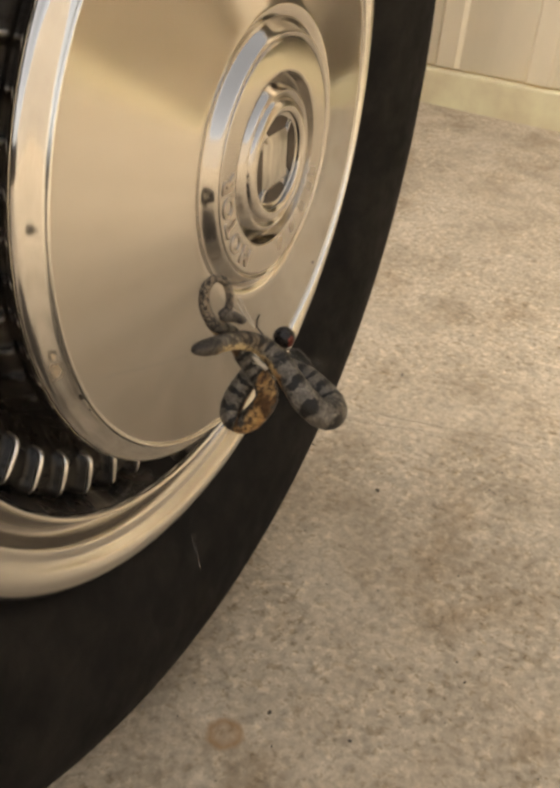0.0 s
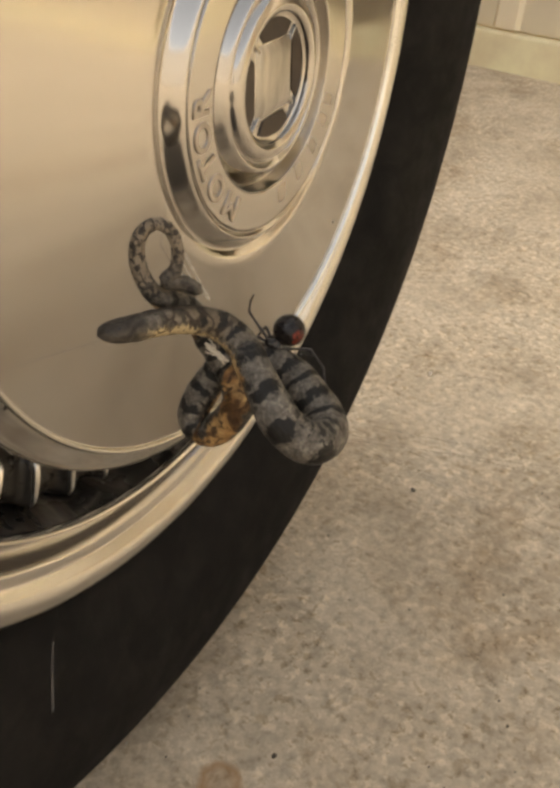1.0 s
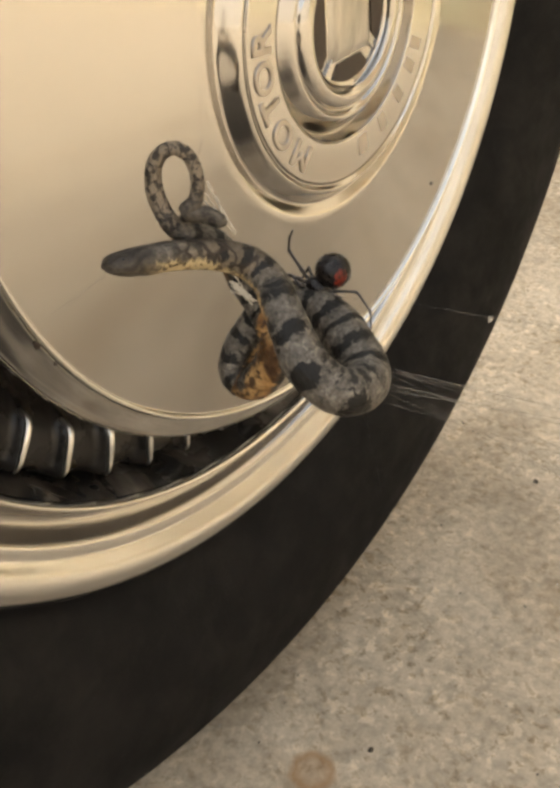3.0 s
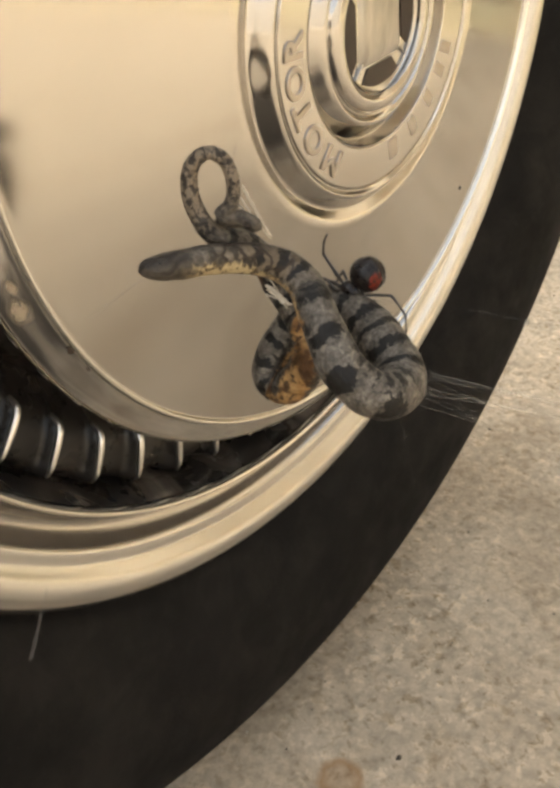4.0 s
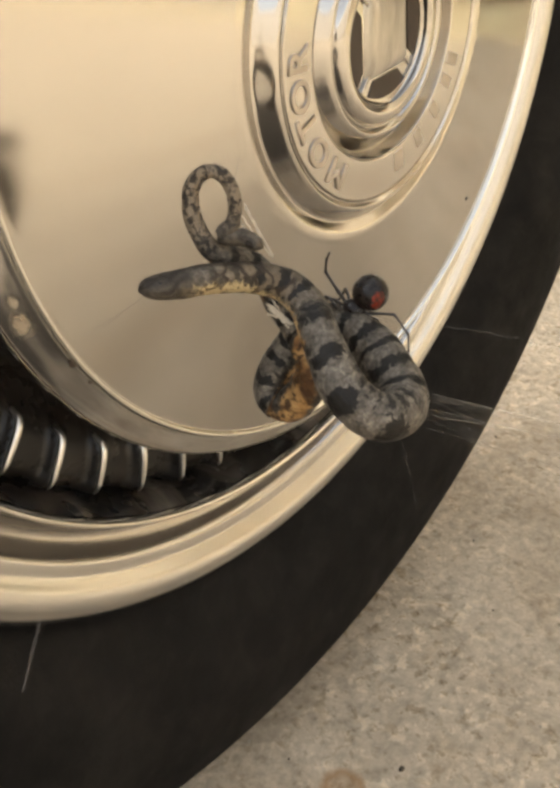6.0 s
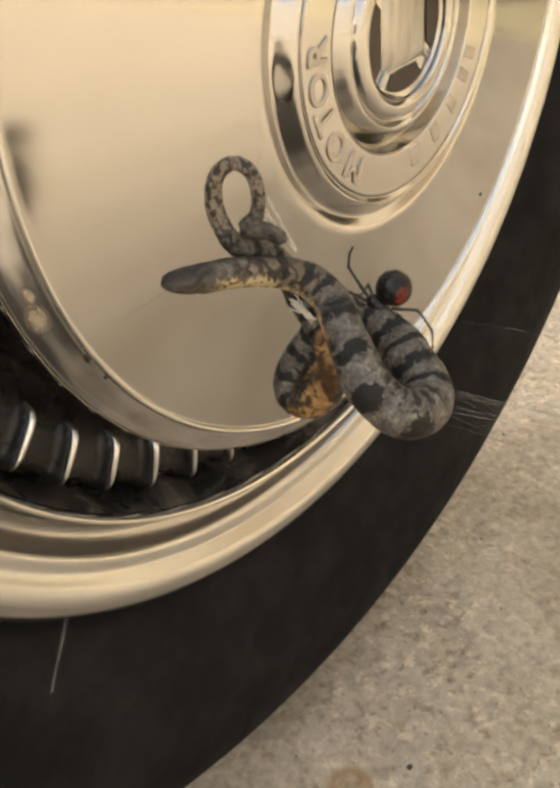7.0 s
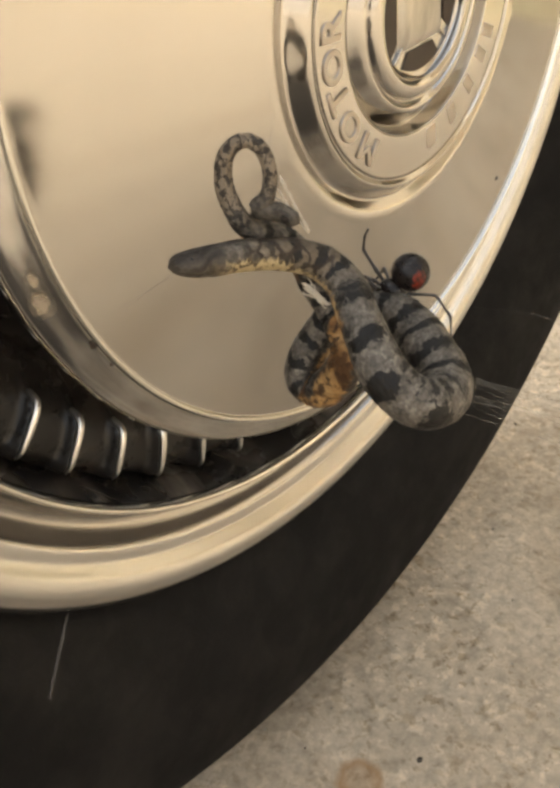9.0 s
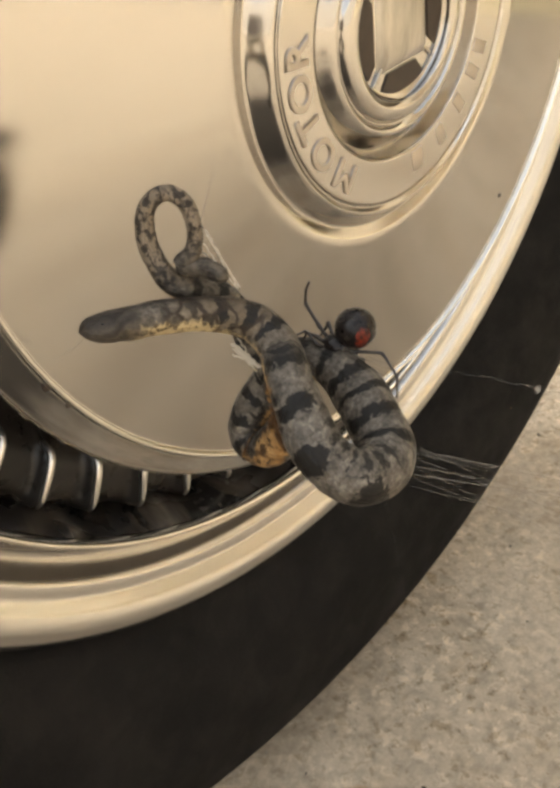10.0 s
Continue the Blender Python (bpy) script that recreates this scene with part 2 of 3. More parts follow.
    grey = p.ramp(p.noise(420, 4, 0.7), (0.30, (0.050, 0.042, 0.033)), (0.50, (0.097, 0.083, 0.067)), (0.70, (0.172, 0.149, 0.119)))
    grey = p.mix(0.75, grey, p.ramp(tint, (0.0, 0.55), (1.0, 1.5)), "MULTIPLY")
    grey = p.mix(0.7, grey, p.ramp(p.noise(1300, 3, 0.65), (0.34, 0.45), (0.5, 1.0), (0.66, 1.42)), "MULTIPLY")
    # paler, browner along the neck
    neck = p.ramp(length, (0.045, 0.0), (0.075, 1.0), (0.115, 1.0), (0.150, 0.0))
    grey = p.mix(p.sum(neck, 0.6, "MULTIPLY"), grey, p.ramp(p.noise(330, 3, 0.6), (0.35, (0.075, 0.052, 0.030)), (0.65, (0.185, 0.140, 0.088))))
    back = p.mix(p.sum(band, 0.97, "MULTIPLY"), grey, (0.0065, 0.0052, 0.0042))
    # dark stripe down the nape, ringed ovals on the neck's flank
    nape = p.sum(p.ramp(p.sum(away, p.sum(rag, 0.10, "MULTIPLY")), (0.20, 0.85), (0.34, 0.0)), p.ramp(length, (0.030, 0.0), (0.042, 1.0), (0.085, 1.0), (0.12, 0.0)), "MULTIPLY")
    back = p.mix(nape, back, (0.020, 0.014, 0.010))
    oval = p.sum(p.sum(bare(p.sum(away, 0.52, "SUBTRACT")), 2.6, "MULTIPLY"), p.sum(swing(wander, 0.0172, 0.0062, 0.42), p.sum(rag, 0.2, "MULTIPLY")), "SUBTRACT")
    ring = p.sum(p.ramp(oval, (0.10, 0.0), (0.22, 0.9), (0.42, 0.9), (0.60, 0.0)), p.ramp(length, (0.046, 0.0), (0.056, 1.0), (0.118, 1.0), (0.135, 0.0)), "MULTIPLY")
    back = p.mix(ring, back, (0.022, 0.014, 0.009))
    # grey-brown head with a dark stripe through the eye, pale speckled tail
    face = p.ramp(p.noise(520, 3, 0.6), (0.35, (0.030, 0.024, 0.018)), (0.65, (0.078, 0.062, 0.046)))
    crown = p.ramp(p.sum(away, p.sum(rag, 0.08, "MULTIPLY")), (0.26, 0.75), (0.40, 0.0))
    cheek = p.sum(p.ramp(bare(p.sum(p.sum(away, p.sum(rag, 0.06, "MULTIPLY")), 0.50, "SUBTRACT")), (0.04, 0.85), (0.10, 0.0)), p.ramp(length, (0.012, 0.3), (0.018, 1.0), (0.034, 1.0), (0.042, 0.0)), "MULTIPLY")
    face = p.mix(p.sum(crown, cheek, "MAXIMUM"), face, (0.016, 0.012, 0.009))
    back = p.mix(p.ramp(length, (0.030, 0.9), (0.044, 0.0)), back, face)
    net = p.ramp(p.noise(820, 3, 0.6, warp=0.5), (0.46, 0.0), (0.56, 0.9))
    net = p.mix(p.ramp(p.sum(side, p.sum(rag, 0.25, "MULTIPLY")), (0.15, 0.0), (0.45, 0.7)), net, (1.0, 1.0, 1.0))
    pale = p.mix(net, (0.205, 0.160, 0.112), (0.012, 0.009, 0.007))
    back = p.mix(p.ramp(length, (TAIL_FROM * 4, 0.0), (TAIL_FROM * 4 + 0.05, 0.9)), back, pale)
    back = p.mix(p.ramp(length, (0.796, 0.0), (0.815, 0.85)), back, p.ramp(p.noise(600, 3), (0.38, (0.018, 0.014, 0.011)), (0.50, (0.060, 0.050, 0.039)), (0.68, (0.105, 0.088, 0.067))))
    # the golden belly meets the flanks in teeth
    teeth = p.noise(1.0, 2, 0.5, p.stretch(uv, (950, 5, 1)))
    frayed = p.sum(away, p.sum(p.sum(teeth, 0.5, "SUBTRACT"), 0.42, "MULTIPLY"))
    gold = p.ramp(p.noise(150, 3), (0.35, (0.260, 0.130, 0.042)), (0.65, (0.430, 0.270, 0.115)))
    gold = p.mix(p.ramp(length, (0.10, 1.0), (0.17, 0.0)), gold, (0.42, 0.33, 0.185))
    spots = p.ramp(p.noise(480, 3, 0.6, warp=0.3), (0.50, 0.0), (0.57, 0.9))
    gold = p.mix(spots, gold, (0.035, 0.019, 0.009))
    # brown blotches put the shade between the coils into the belly's colour
    rust = p.sum(p.ramp(p.noise(135, 3, 0.6, warp=0.4), (0.46, 0.0), (0.58, 0.9)), p.ramp(length, (0.15, 0.0), (0.22, 1.0)), "MULTIPLY")
    gold = p.mix(rust, gold, (0.046, 0.020, 0.008))
    belly = p.sum(p.ramp(frayed, (0.66, 0.0), (0.74, 1.0)), p.ramp(length, (0.030, 0.0), (0.042, 1.0)), "MULTIPLY")
    edge = p.ramp(frayed, (0.54, 0.0), (0.62, 0.75), (0.66, 0.75), (0.70, 0.0))
    edge = p.sum(edge, p.ramp(length, (0.28, 0.0), (0.34, 1.0)), "MULTIPLY")
    p.colour(p.mix(belly, p.mix(edge, back, (0.014, 0.010, 0.007)), gold))
    p.bump(p.cells(1.0, scales), -0.00022, 0.9)
    p.rough(p.ramp(p.noise(900, 2), (0.3, 0.42), (0.7, 0.62)))
    return p.m


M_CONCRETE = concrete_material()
M_CREAM = cladding_material()
M_PLINTH = plain_material("cream_painted_concrete", (0.82, 0.655, 0.42), 0.7)
M_DARKWALL = plain_material("dark_wall_tone", (0.07, 0.055, 0.045), 0.8)
M_SOUTHWALL = plain_material("grey_sand_render", (0.32, 0.285, 0.24), 0.85)
M_RENDER = plain_material("sand_render", (0.42, 0.36, 0.28), 0.85)
M_RUBBER = rubber_material()
M_CAP = metal_material("satin_polished_cap", (0.462, 0.438, 0.408), 0.12, 0.16, 0.25, 0.00012)
M_BRIGHT = metal_material("bright_polished_cap", (0.475, 0.450, 0.420), 0.10, 0.17, 0.25)
M_LETTER = metal_material("dulled_letter_metal", (0.44, 0.40, 0.36), 0.29, 0.40, 0.25)
M_CHROME = metal_material("chrome", (0.53, 0.513, 0.490), 0.20, 0.28, 0.25)
M_BRUSHED = brushed_material()
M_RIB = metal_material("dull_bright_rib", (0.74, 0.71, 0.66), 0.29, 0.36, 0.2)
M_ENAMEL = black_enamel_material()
M_SNAKE = snake_material()
M_DUST = dust_fleck_material()
M_FLARE = metal_material("tarnished_cap_edge", (0.56, 0.538, 0.512), 0.08, 0.13, 0.4)
# paler metal: the bead's bright line of reflected light is put into its colour
M_BEAD = metal_material("brightened_bead", (0.72, 0.70, 0.65), 0.20, 0.265, 0.15)
# darker chrome copy: the channel's dark reflection is put into its colour
M_CHANNEL = metal_material("darkened_channel_chrome", (0.40, 0.380, 0.360), 0.19, 0.27, 0.3)
M_INLAY = plain_material("brown_badge_enamel", (0.030, 0.018, 0.011), 0.5, 300, 0.0001)


# ---- mesh helpers ----
def part(name, bm, material, parent=None, label="", smooth=True):
    """Links a bmesh as one mesh object under parent."""
    mesh = bpy.data.meshes.new(name)
    bm.to_mesh(mesh)
    bm.free()
    mesh.materials.append(material)
    if smooth:
        for f in mesh.polygons:
            f.use_smooth = True
    ob = new(name, mesh)
    ob.parent = parent
    if label:
        tagged(ob, label)
    return ob


def crisp(ob, degrees=35):
    ob.data.set_sharp_from_angle(angle=radians(degrees))
    return ob


def smooth_line(points, step):
    """Points along a Catmull-Rom line through the given ones, about step apart."""
    pts = [Vector(p) for p in points]
    pts = [2 * pts[0] - pts[1]] + pts + [2 * pts[-1] - pts[-2]]
    out = []
    for a, b, c, d in zip(pts, pts[1:], pts[2:], pts[3:]):
        n = max(2, round((c - b).length / step))
        for k in range(n):
            t = k / n
            out.append(0.5 * (2 * b + (c - a) * t + (2 * a - 5 * b + 4 * c - d) * t * t + (3 * b - a - 3 * c + d) * t ** 3))
    out.append(pts[-2])
    return out


def spun(profile, steps=160):
    """A surface turned round the wheel's axle (y): profile rows of radius and y."""
    bm = bmesh.new()
    rings = []
    for r, y in profile:
        if r < 1e-6:
            rings.append([bm.verts.new((0, y, 0))])
        else:
            rings.append([bm.verts.new((r * math.cos(a), y, r * math.sin(a))) for a in (2 * math.pi * k / steps for k in range(steps))])
    for a, b in zip(rings, rings[1:]):
        for k in range(steps):
            q = (k + 1) % steps
            if len(a) == 1:
                bm.faces.new((a[0], b[k], b[q]))
            elif len(b) == 1:
                bm.faces.new((a[k], b[0], a[q]))
            else:
                bm.faces.new((a[k], b[k], b[q], a[q]))
    bmesh.ops.recalc_face_normals(bm, faces=bm.faces)
    return bm


def tube(line, radius, sides=8, closed_ends=True):
    """A tube along a line of Vectors; radius: a number, or a function of the share of the length."""
    bm = bmesh.new()
    n = len(line)
    rings = []
    side = None
    for k, p in enumerate(line):
        way = (line[min(k + 1, n - 1)] - line[max(k - 1, 0)]).normalized()
        if side is None:
            side = way.orthogonal().normalized()
        side = (side - way * side.dot(way)).normalized()
        other = way.cross(side)
        r = radius(k / (n - 1)) if callable(radius) else radius
        rings.append([bm.verts.new(p + side * r * math.cos(a) + other * r * math.sin(a)) for a in (2 * math.pi * j / sides for j in range(sides))])
    for a, b in zip(rings, rings[1:]):
        for j in range(sides):
            bm.faces.new((a[j], a[(j + 1) % sides], b[(j + 1) % sides], b[j]))
    if closed_ends:
        bm.faces.new(rings[0][::-1])
        bm.faces.new(rings[-1])
    return bm


def ball(size, place=(0, 0, 0), turn=(0, 0, 0), rings=14):
    """An ellipsoid of three half-axes."""
    bm = bmesh.new()
    bmesh.ops.create_uvsphere(bm, u_segments=rings * 2, v_segments=rings, radius=1.0)
    bmesh.ops.transform(bm, matrix=pose(*place, *turn) @ Matrix.Diagonal((*size, 1)), verts=bm.verts)
    return bm


def box(lo, hi, bevel=0.0):
    bm = bmesh.new()
    bmesh.ops.create_cube(bm, size=1.0)
    size = [b - a for a, b in zip(lo, hi)]
    middle = [(a + b) / 2 for a, b in zip(lo, hi)]
    bmesh.ops.transform(bm, matrix=Matrix.Translation(middle) @ Matrix.Diagonal((*size, 1)), verts=bm.verts)
    if bevel:
        bmesh.ops.bevel(bm, geom=bm.edges[:], offset=bevel, segments=2, profile=0.6, affect="EDGES")
    return bm


# ---- ground and walls ----
def build_ground():
    bm = bmesh.new()
    bmesh.ops.create_grid(bm, x_segments=2, y_segments=2, size=60)
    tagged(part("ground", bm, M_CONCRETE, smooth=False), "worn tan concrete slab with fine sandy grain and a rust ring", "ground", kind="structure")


def build_grit():
    """Loose dark and pale grains on the slab round the tyre."""
    bm = bmesh.new()
    rnd = random.Random(4)
    for _ in range(220):
        x, y, r = rnd.uniform(-0.05, 0.7), rnd.uniform(-0.30, 0.35), rnd.uniform(0.0004, 0.0012) * (1.5 if rnd.random() < 0.06 else 1)
        got = bmesh.ops.create_icosphere(bm, subdivisions=1, radius=r)
        turn = Euler((rnd.random() * 6, rnd.random() * 6, rnd.random() * 6))
        m = Matrix.LocRotScale((x, y, r * 0.3), turn, (1, rnd.uniform(0.6, 1), rnd.uniform(0.5, 0.8)))
        bmesh.ops.transform(bm, matrix=m, verts=got["verts"])
    p = Paint("grit", (0.2, 0.17, 0.13), 0.9)
    g = p.t.nodes.new("ShaderNodeNewGeometry")
    p.colour(p.ramp(g.outputs["Random Per Island"], (0.0, (0.07, 0.058, 0.045)), (0.35, (0.14, 0.115, 0.085)), (0.7, (0.3, 0.26, 0.2)), (1.0, (0.5, 0.46, 0.38))))
    tagged(part("grit", bm, p.m), "scattered dark and pale sand grains on concrete", "grit", kind="stuff")


def build_pebbles():
    """A few larger dark grains that lie apart."""
    p = Paint("dark_pebble_stone", (0.045, 0.038, 0.030), 0.85)
    p.colour(p.ramp(p.noise(700, 3), (0.35, (0.050, 0.040, 0.029)), (0.65, (0.120, 0.096, 0.070))))
    for k, (x, y, size) in enumerate(((0.029, -0.061, 0.0015), (0.325, 0.043, 0.0013), (0.035, -0.113, 0.0011), (0.118, -0.162, 0.0010),
                                      (0.290, -0.034, 0.0020))):
        bm = bmesh.new()
        bmesh.ops.create_icosphere(bm, subdivisions=2, radius=size)
        for v in bm.verts:
            v.co *= 1 + 0.28 * noise.noise(v.co * 700 + Vector((k * 7.3, 0, 0)))
            v.co = Vector((v.co.x * 1.3, v.co.y * 0.85, v.co.z * 0.6))
        stone = tagged(part("pebble", bm, p.m), "small dark angular pebble lying on the concrete", "pebble", "pebbles on the slab")
        stone.matrix_world = pose(x, y, size * 0.42, 0, 0, 57 * k)


WALL_FOOT, WALL_TURN = (1.914, 0.449), -7.0  # a point of the plinth's foot and the wall's turn about z


def build_far_wall():
    """A cream ribbed steel wall on a low painted plinth, across the slab."""
    base = Matrix.Translation((WALL_FOOT[0], WALL_FOOT[1], 0)) @ pose(0, 0, 0, 0, 0, WALL_TURN)
    wall = tagged(part("wall_east", box((0.045, -5, 0.05), (0.16, 5, 2.6)), M_CREAM, smooth=False), "cream ribbed steel cladding wall", "wall", kind="structure")
    wall.matrix_world = base
    pitch = 0.235
    bm = bmesh.new()
    outline = [(-0.1175, 0.0), (-0.033, 0.0), (-0.024, -0.011), (0.024, -0.011), (0.033, 0.0), (0.1175, 0.0)]
    for z in (0.088, 2.6):
        for y, x in outline:
            bm.verts.new((x + 0.034, y, z))
    bm.verts.ensure_lookup_table()
    n = len(outline)
    for k in range(n - 1):
        bm.faces.new((bm.verts[k], bm.verts[k + 1], bm.verts[n + k + 1], bm.verts[n + k]))
    bmesh.ops.solidify(bm, geom=bm.faces[:], thickness=0.004)
    bmesh.ops.recalc_face_normals(bm, faces=bm.faces)
    first = part("cladding_sheet", bm, M_CREAM, wall, smooth=False)
    first.location = (0, -0.02, 0)
    for k in range(-18, 18):
        if k:
            sheet = new("cladding_sheet", first.data)
            sheet.parent = wall
            sheet.location = (0, -0.02 + k * pitch, 0)
    plinth = tagged(part("plinth", box((0, -5, -0.02), (0.14, 5, 0.082), 0.006), M_PLINTH, smooth=False), "low cream-painted concrete plinth under the cladding", "plinth", kind="structure")
    plinth.matrix_world = base


def build_closing_walls():
    # added out of view: its shadow keeps the wheel and near slab shaded
    tagged(part("wall_north", box((-4, 1.25, 0), (2.06, 1.4, 1.70)), M_RENDER, smooth=False), "added out-of-view wall that shades the wheel", "wall", kind="structure")
    # added out of view: gives the rim something warm to reflect
    tagged(part("wall_south", box((-9, -4.2, 0), (9, -4.0, 1.70)), M_SOUTHWALL, smooth=False), "added out-of-view sand wall for the chrome to reflect", "wall", kind="structure")
    # added out of view: a low dark band for the badge to mirror
    tagged(part("wall_west", box((-4.2, -2.8, 0), (-4.0, 4, 0.75)), M_DARKWALL, smooth=False), "added out-of-view low dark wall for the metal to reflect", "wall", kind="structure")


# ---- the wheel ----
AXLE = 0.3504  # height of the wheel's middle


def at_axle(ob):
    ob.location = (0, 0, AXLE)
    return ob


def rounded(points, step=0.0006):
    return [(p.x, p.y) for p in smooth_line([(r, y, 0) for r, y in points], step)]


def build_wheel():
    wheel = tagged(new("car_wheel"), "vintage car wheel with black tyre, chrome rim and polished metal hubcap", "wheel")
    # tyre
    profile = rounded([(0.196, 0.030), (0.203, 0.016), (0.2092, 0.0090), (0.2128, 0.0030), (0.219, -0.0015), (0.235, -0.0090), (0.262, -0.0145), (0.288, -0.0145),
                       (0.308, -0.0090), (0.327, 0.0055), (0.3405, 0.0200)], 0.002)
    profile += [(0.3475, 0.030), (0.3525, 0.038), (0.3530, 0.052), (0.3445, 0.0535), (0.3445, 0.0585), (0.3535, 0.060), (0.3540, 0.080), (0.3450, 0.0815),
                (0.3450, 0.0865), (0.3540, 0.088), (0.3535, 0.110), (0.3450, 0.1115), (0.3450, 0.1165), (0.3525, 0.118), (0.3500, 0.130)]
    profile += rounded([(0.3405, 0.145), (0.318, 0.168), (0.285, 0.178), (0.245, 0.172), (0.208, 0.158)], 0.004)
    bm = spun(profile, 240)
    for v in bm.verts:
        v.co.z = max(v.co.z, -AXLE)
    tyre = crisp(at_axle(part("tyre", bm, M_RUBBER, wheel, "black rubber tyre with a smooth dusty sidewall")), 60)
    # raised rings on the tyre's wall
    for r, y in ((0.2235, -0.0035), (0.3045, -0.0112)):
        bm = spun([(r + 0.0011 * math.cos(a), y + 0.0009 * math.sin(a)) for a in (2 * math.pi * k / 8 for k in range(9))], 200)
        at_axle(part("sidewall_ring", bm, M_RUBBER, tyre))
    # rim: a rolled bright ring
    profile = rounded([(0.1683, -0.0020), (0.1688, -0.0050), (0.1699, -0.0062), (0.1711, -0.0052), (0.1722, -0.0005), (0.1745, 0.0048), (0.1785, 0.0066),
                       (0.1822, 0.0044), (0.1843, 0.0008), (0.1859, -0.0007), (0.1880, -0.0013), (0.1898, -0.0017), (0.1918, -0.0029), (0.1946, -0.0048), (0.1985, -0.0062), (0.2030, -0.0055),
                       (0.2066, -0.0020), (0.2082, 0.0030), (0.2060, 0.0090)])
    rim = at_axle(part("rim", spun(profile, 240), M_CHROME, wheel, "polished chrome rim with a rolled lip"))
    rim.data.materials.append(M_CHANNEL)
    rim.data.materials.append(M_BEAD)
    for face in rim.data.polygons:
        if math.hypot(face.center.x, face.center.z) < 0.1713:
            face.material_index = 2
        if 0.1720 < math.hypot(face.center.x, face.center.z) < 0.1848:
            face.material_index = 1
    profile = rounded([(0.1620, 0.034), (0.1640, 0.016), (0.1668, 0.0020), (0.1681, -0.0030)])
    at_axle(part("rim_barrel", spun(profile, 192), smeared_barrel_material(), rim, "dark inner wall of the rim")).location = (0, 0, 0)
    # vent ring: a black pressed pan whose ribs have bright metal crests
    count = 48
    floor = rounded([(0.1300, 0.024), (0.1395, 0.0165), (0.1445, 0.0116), (0.1500, 0.0090), (0.1580, 0.0088), (0.1620, 0.0106), (0.1648, 0.0150)], 0.0012)
    crest = ((0.1300, 0.0240), (0.1395, 0.0160), (0.1440, 0.0090), (0.1456, 0.0044), (0.1490, 0.0031), (0.1560, 0.0031), (0.1605, 0.0036), (0.1632, 0.0052), (0.1645, 0.0090), (0.1649, 0.0150))
    lean = lambda r: 0.0011 + (r - 0.148) * 0.29
    bm = bmesh.new()
    steps = count * 22
    rings = []
    for r, y in floor:
        top = float(np.interp(r, [q[0] for q in crest], [q[1] for q in crest]))
        wide = 0.0013 + max(0.0, r - 0.1585) * 0.4  # a rib spreads towards its foot
        ring = []
        for k in range(steps):
            a = 2 * math.pi * k / steps
            gap = (math.degrees(a) + 138.3) % (360 / count)
            aside = radians(gap) * r - lean(r)
            span = 2 * math.pi * r / count
            aside = (aside + span / 2) % span - span / 2
            swell = 1 / (1 + (aside / wide) ** 2) ** 1.5
            ring.append(bm.verts.new((r * math.cos(a), y + (min(top, y) - y) * swell, r * math.sin(a))))
        rings.append(ring)
    for a, b in zip(rings, rings[1:]):
        for k in range(steps):
            bm.faces.new((a[k], a[(k + 1) % steps], b[(k + 1) % steps], b[k]))
    bmesh.ops.recalc_face_normals(bm, faces=bm.faces)
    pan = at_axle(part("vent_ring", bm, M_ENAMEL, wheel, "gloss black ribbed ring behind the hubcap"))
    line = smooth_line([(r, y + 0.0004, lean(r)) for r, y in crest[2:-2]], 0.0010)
    first = part("rib_crest", tube(line, lambda q: 0.0003 + 0.00095 * math.sin(math.pi * min(1.0, 0.12 + q * 0.88)) ** 0.6, 12), M_RIB, pan, "bright metal crest of a pressed rib")
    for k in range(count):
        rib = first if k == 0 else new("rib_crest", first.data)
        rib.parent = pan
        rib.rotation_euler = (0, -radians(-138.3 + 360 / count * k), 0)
    # hubcap
    dome = [(0.0606 + 0.0660 * k / 40, -0.0416 + 0.01664 * k / 40 - 0.00514 * (k / 40) ** 2) for k in range(41)]
    profile = rounded([(0.0, -0.0440), (0.0185, -0.0440), (0.0196, -0.0459), (0.0215, -0.0468), (0.0238, -0.0464), (0.0250, -0.0455), (0.0259, -0.0442), (0.0267, -0.0450),
                       (0.0278, -0.0455), (0.0289, -0.0450), (0.0311, -0.0428), (0.0332, -0.0408), (0.0339, -0.0405), (0.0345, -0.0425), (0.0351, -0.0447), (0.0360, -0.0451), (0.0470, -0.0451),
                       (0.0478, -0.0449), (0.0484, -0.0447), (0.0490, -0.0451), (0.0498, -0.0455), (0.0507, -0.0450), (0.0523, -0.0431), (0.0538, -0.0412), (0.0545, -0.0405), (0.0552, -0.0404),
                       (0.0562, -0.0408), (0.0580, -0.0414), (0.0597, -0.0417)])
    profile += dome
    profile += rounded([(0.1268, -0.0301), (0.1271, -0.0310), (0.1278, -0.0315), (0.1285, -0.0310), (0.1288, -0.0298), (0.1312, -0.0284), (0.1350, -0.0266), (0.1366, -0.0252), (0.1372, -0.0228),
                        (0.1362, -0.0190), (0.1345, -0.0100), (0.1345, 0.0200)])
    cap = at_axle(part("hubcap", spun(profile, 256), M_CAP, wheel, "satin polished domed hubcap with an embossed round badge"))
    for extra in (M_BRIGHT, M_BEAD, M_FLARE):
        cap.data.materials.append(extra)
    for face in cap.data.polygons:
        r = math.hypot(face.center.x, face.center.z)
        face.material_index = 1 if r < 0.0604 else 0 if r < 0.1262 else 2 if r < 0.1290 and face.center.y < -0.025 else 3
    # badge: dark inlays round a raised cross-shaped block
    for turn, half in ((-172, 38), (94, 34), (-82, 32), (10, 38)):
        bm = bmesh.new()
        arc = [(0.0181 * math.cos(radians(a)), 0.0181 * math.sin(radians(a))) for a in (half * (k / 6 - 1) for k in range(13))]
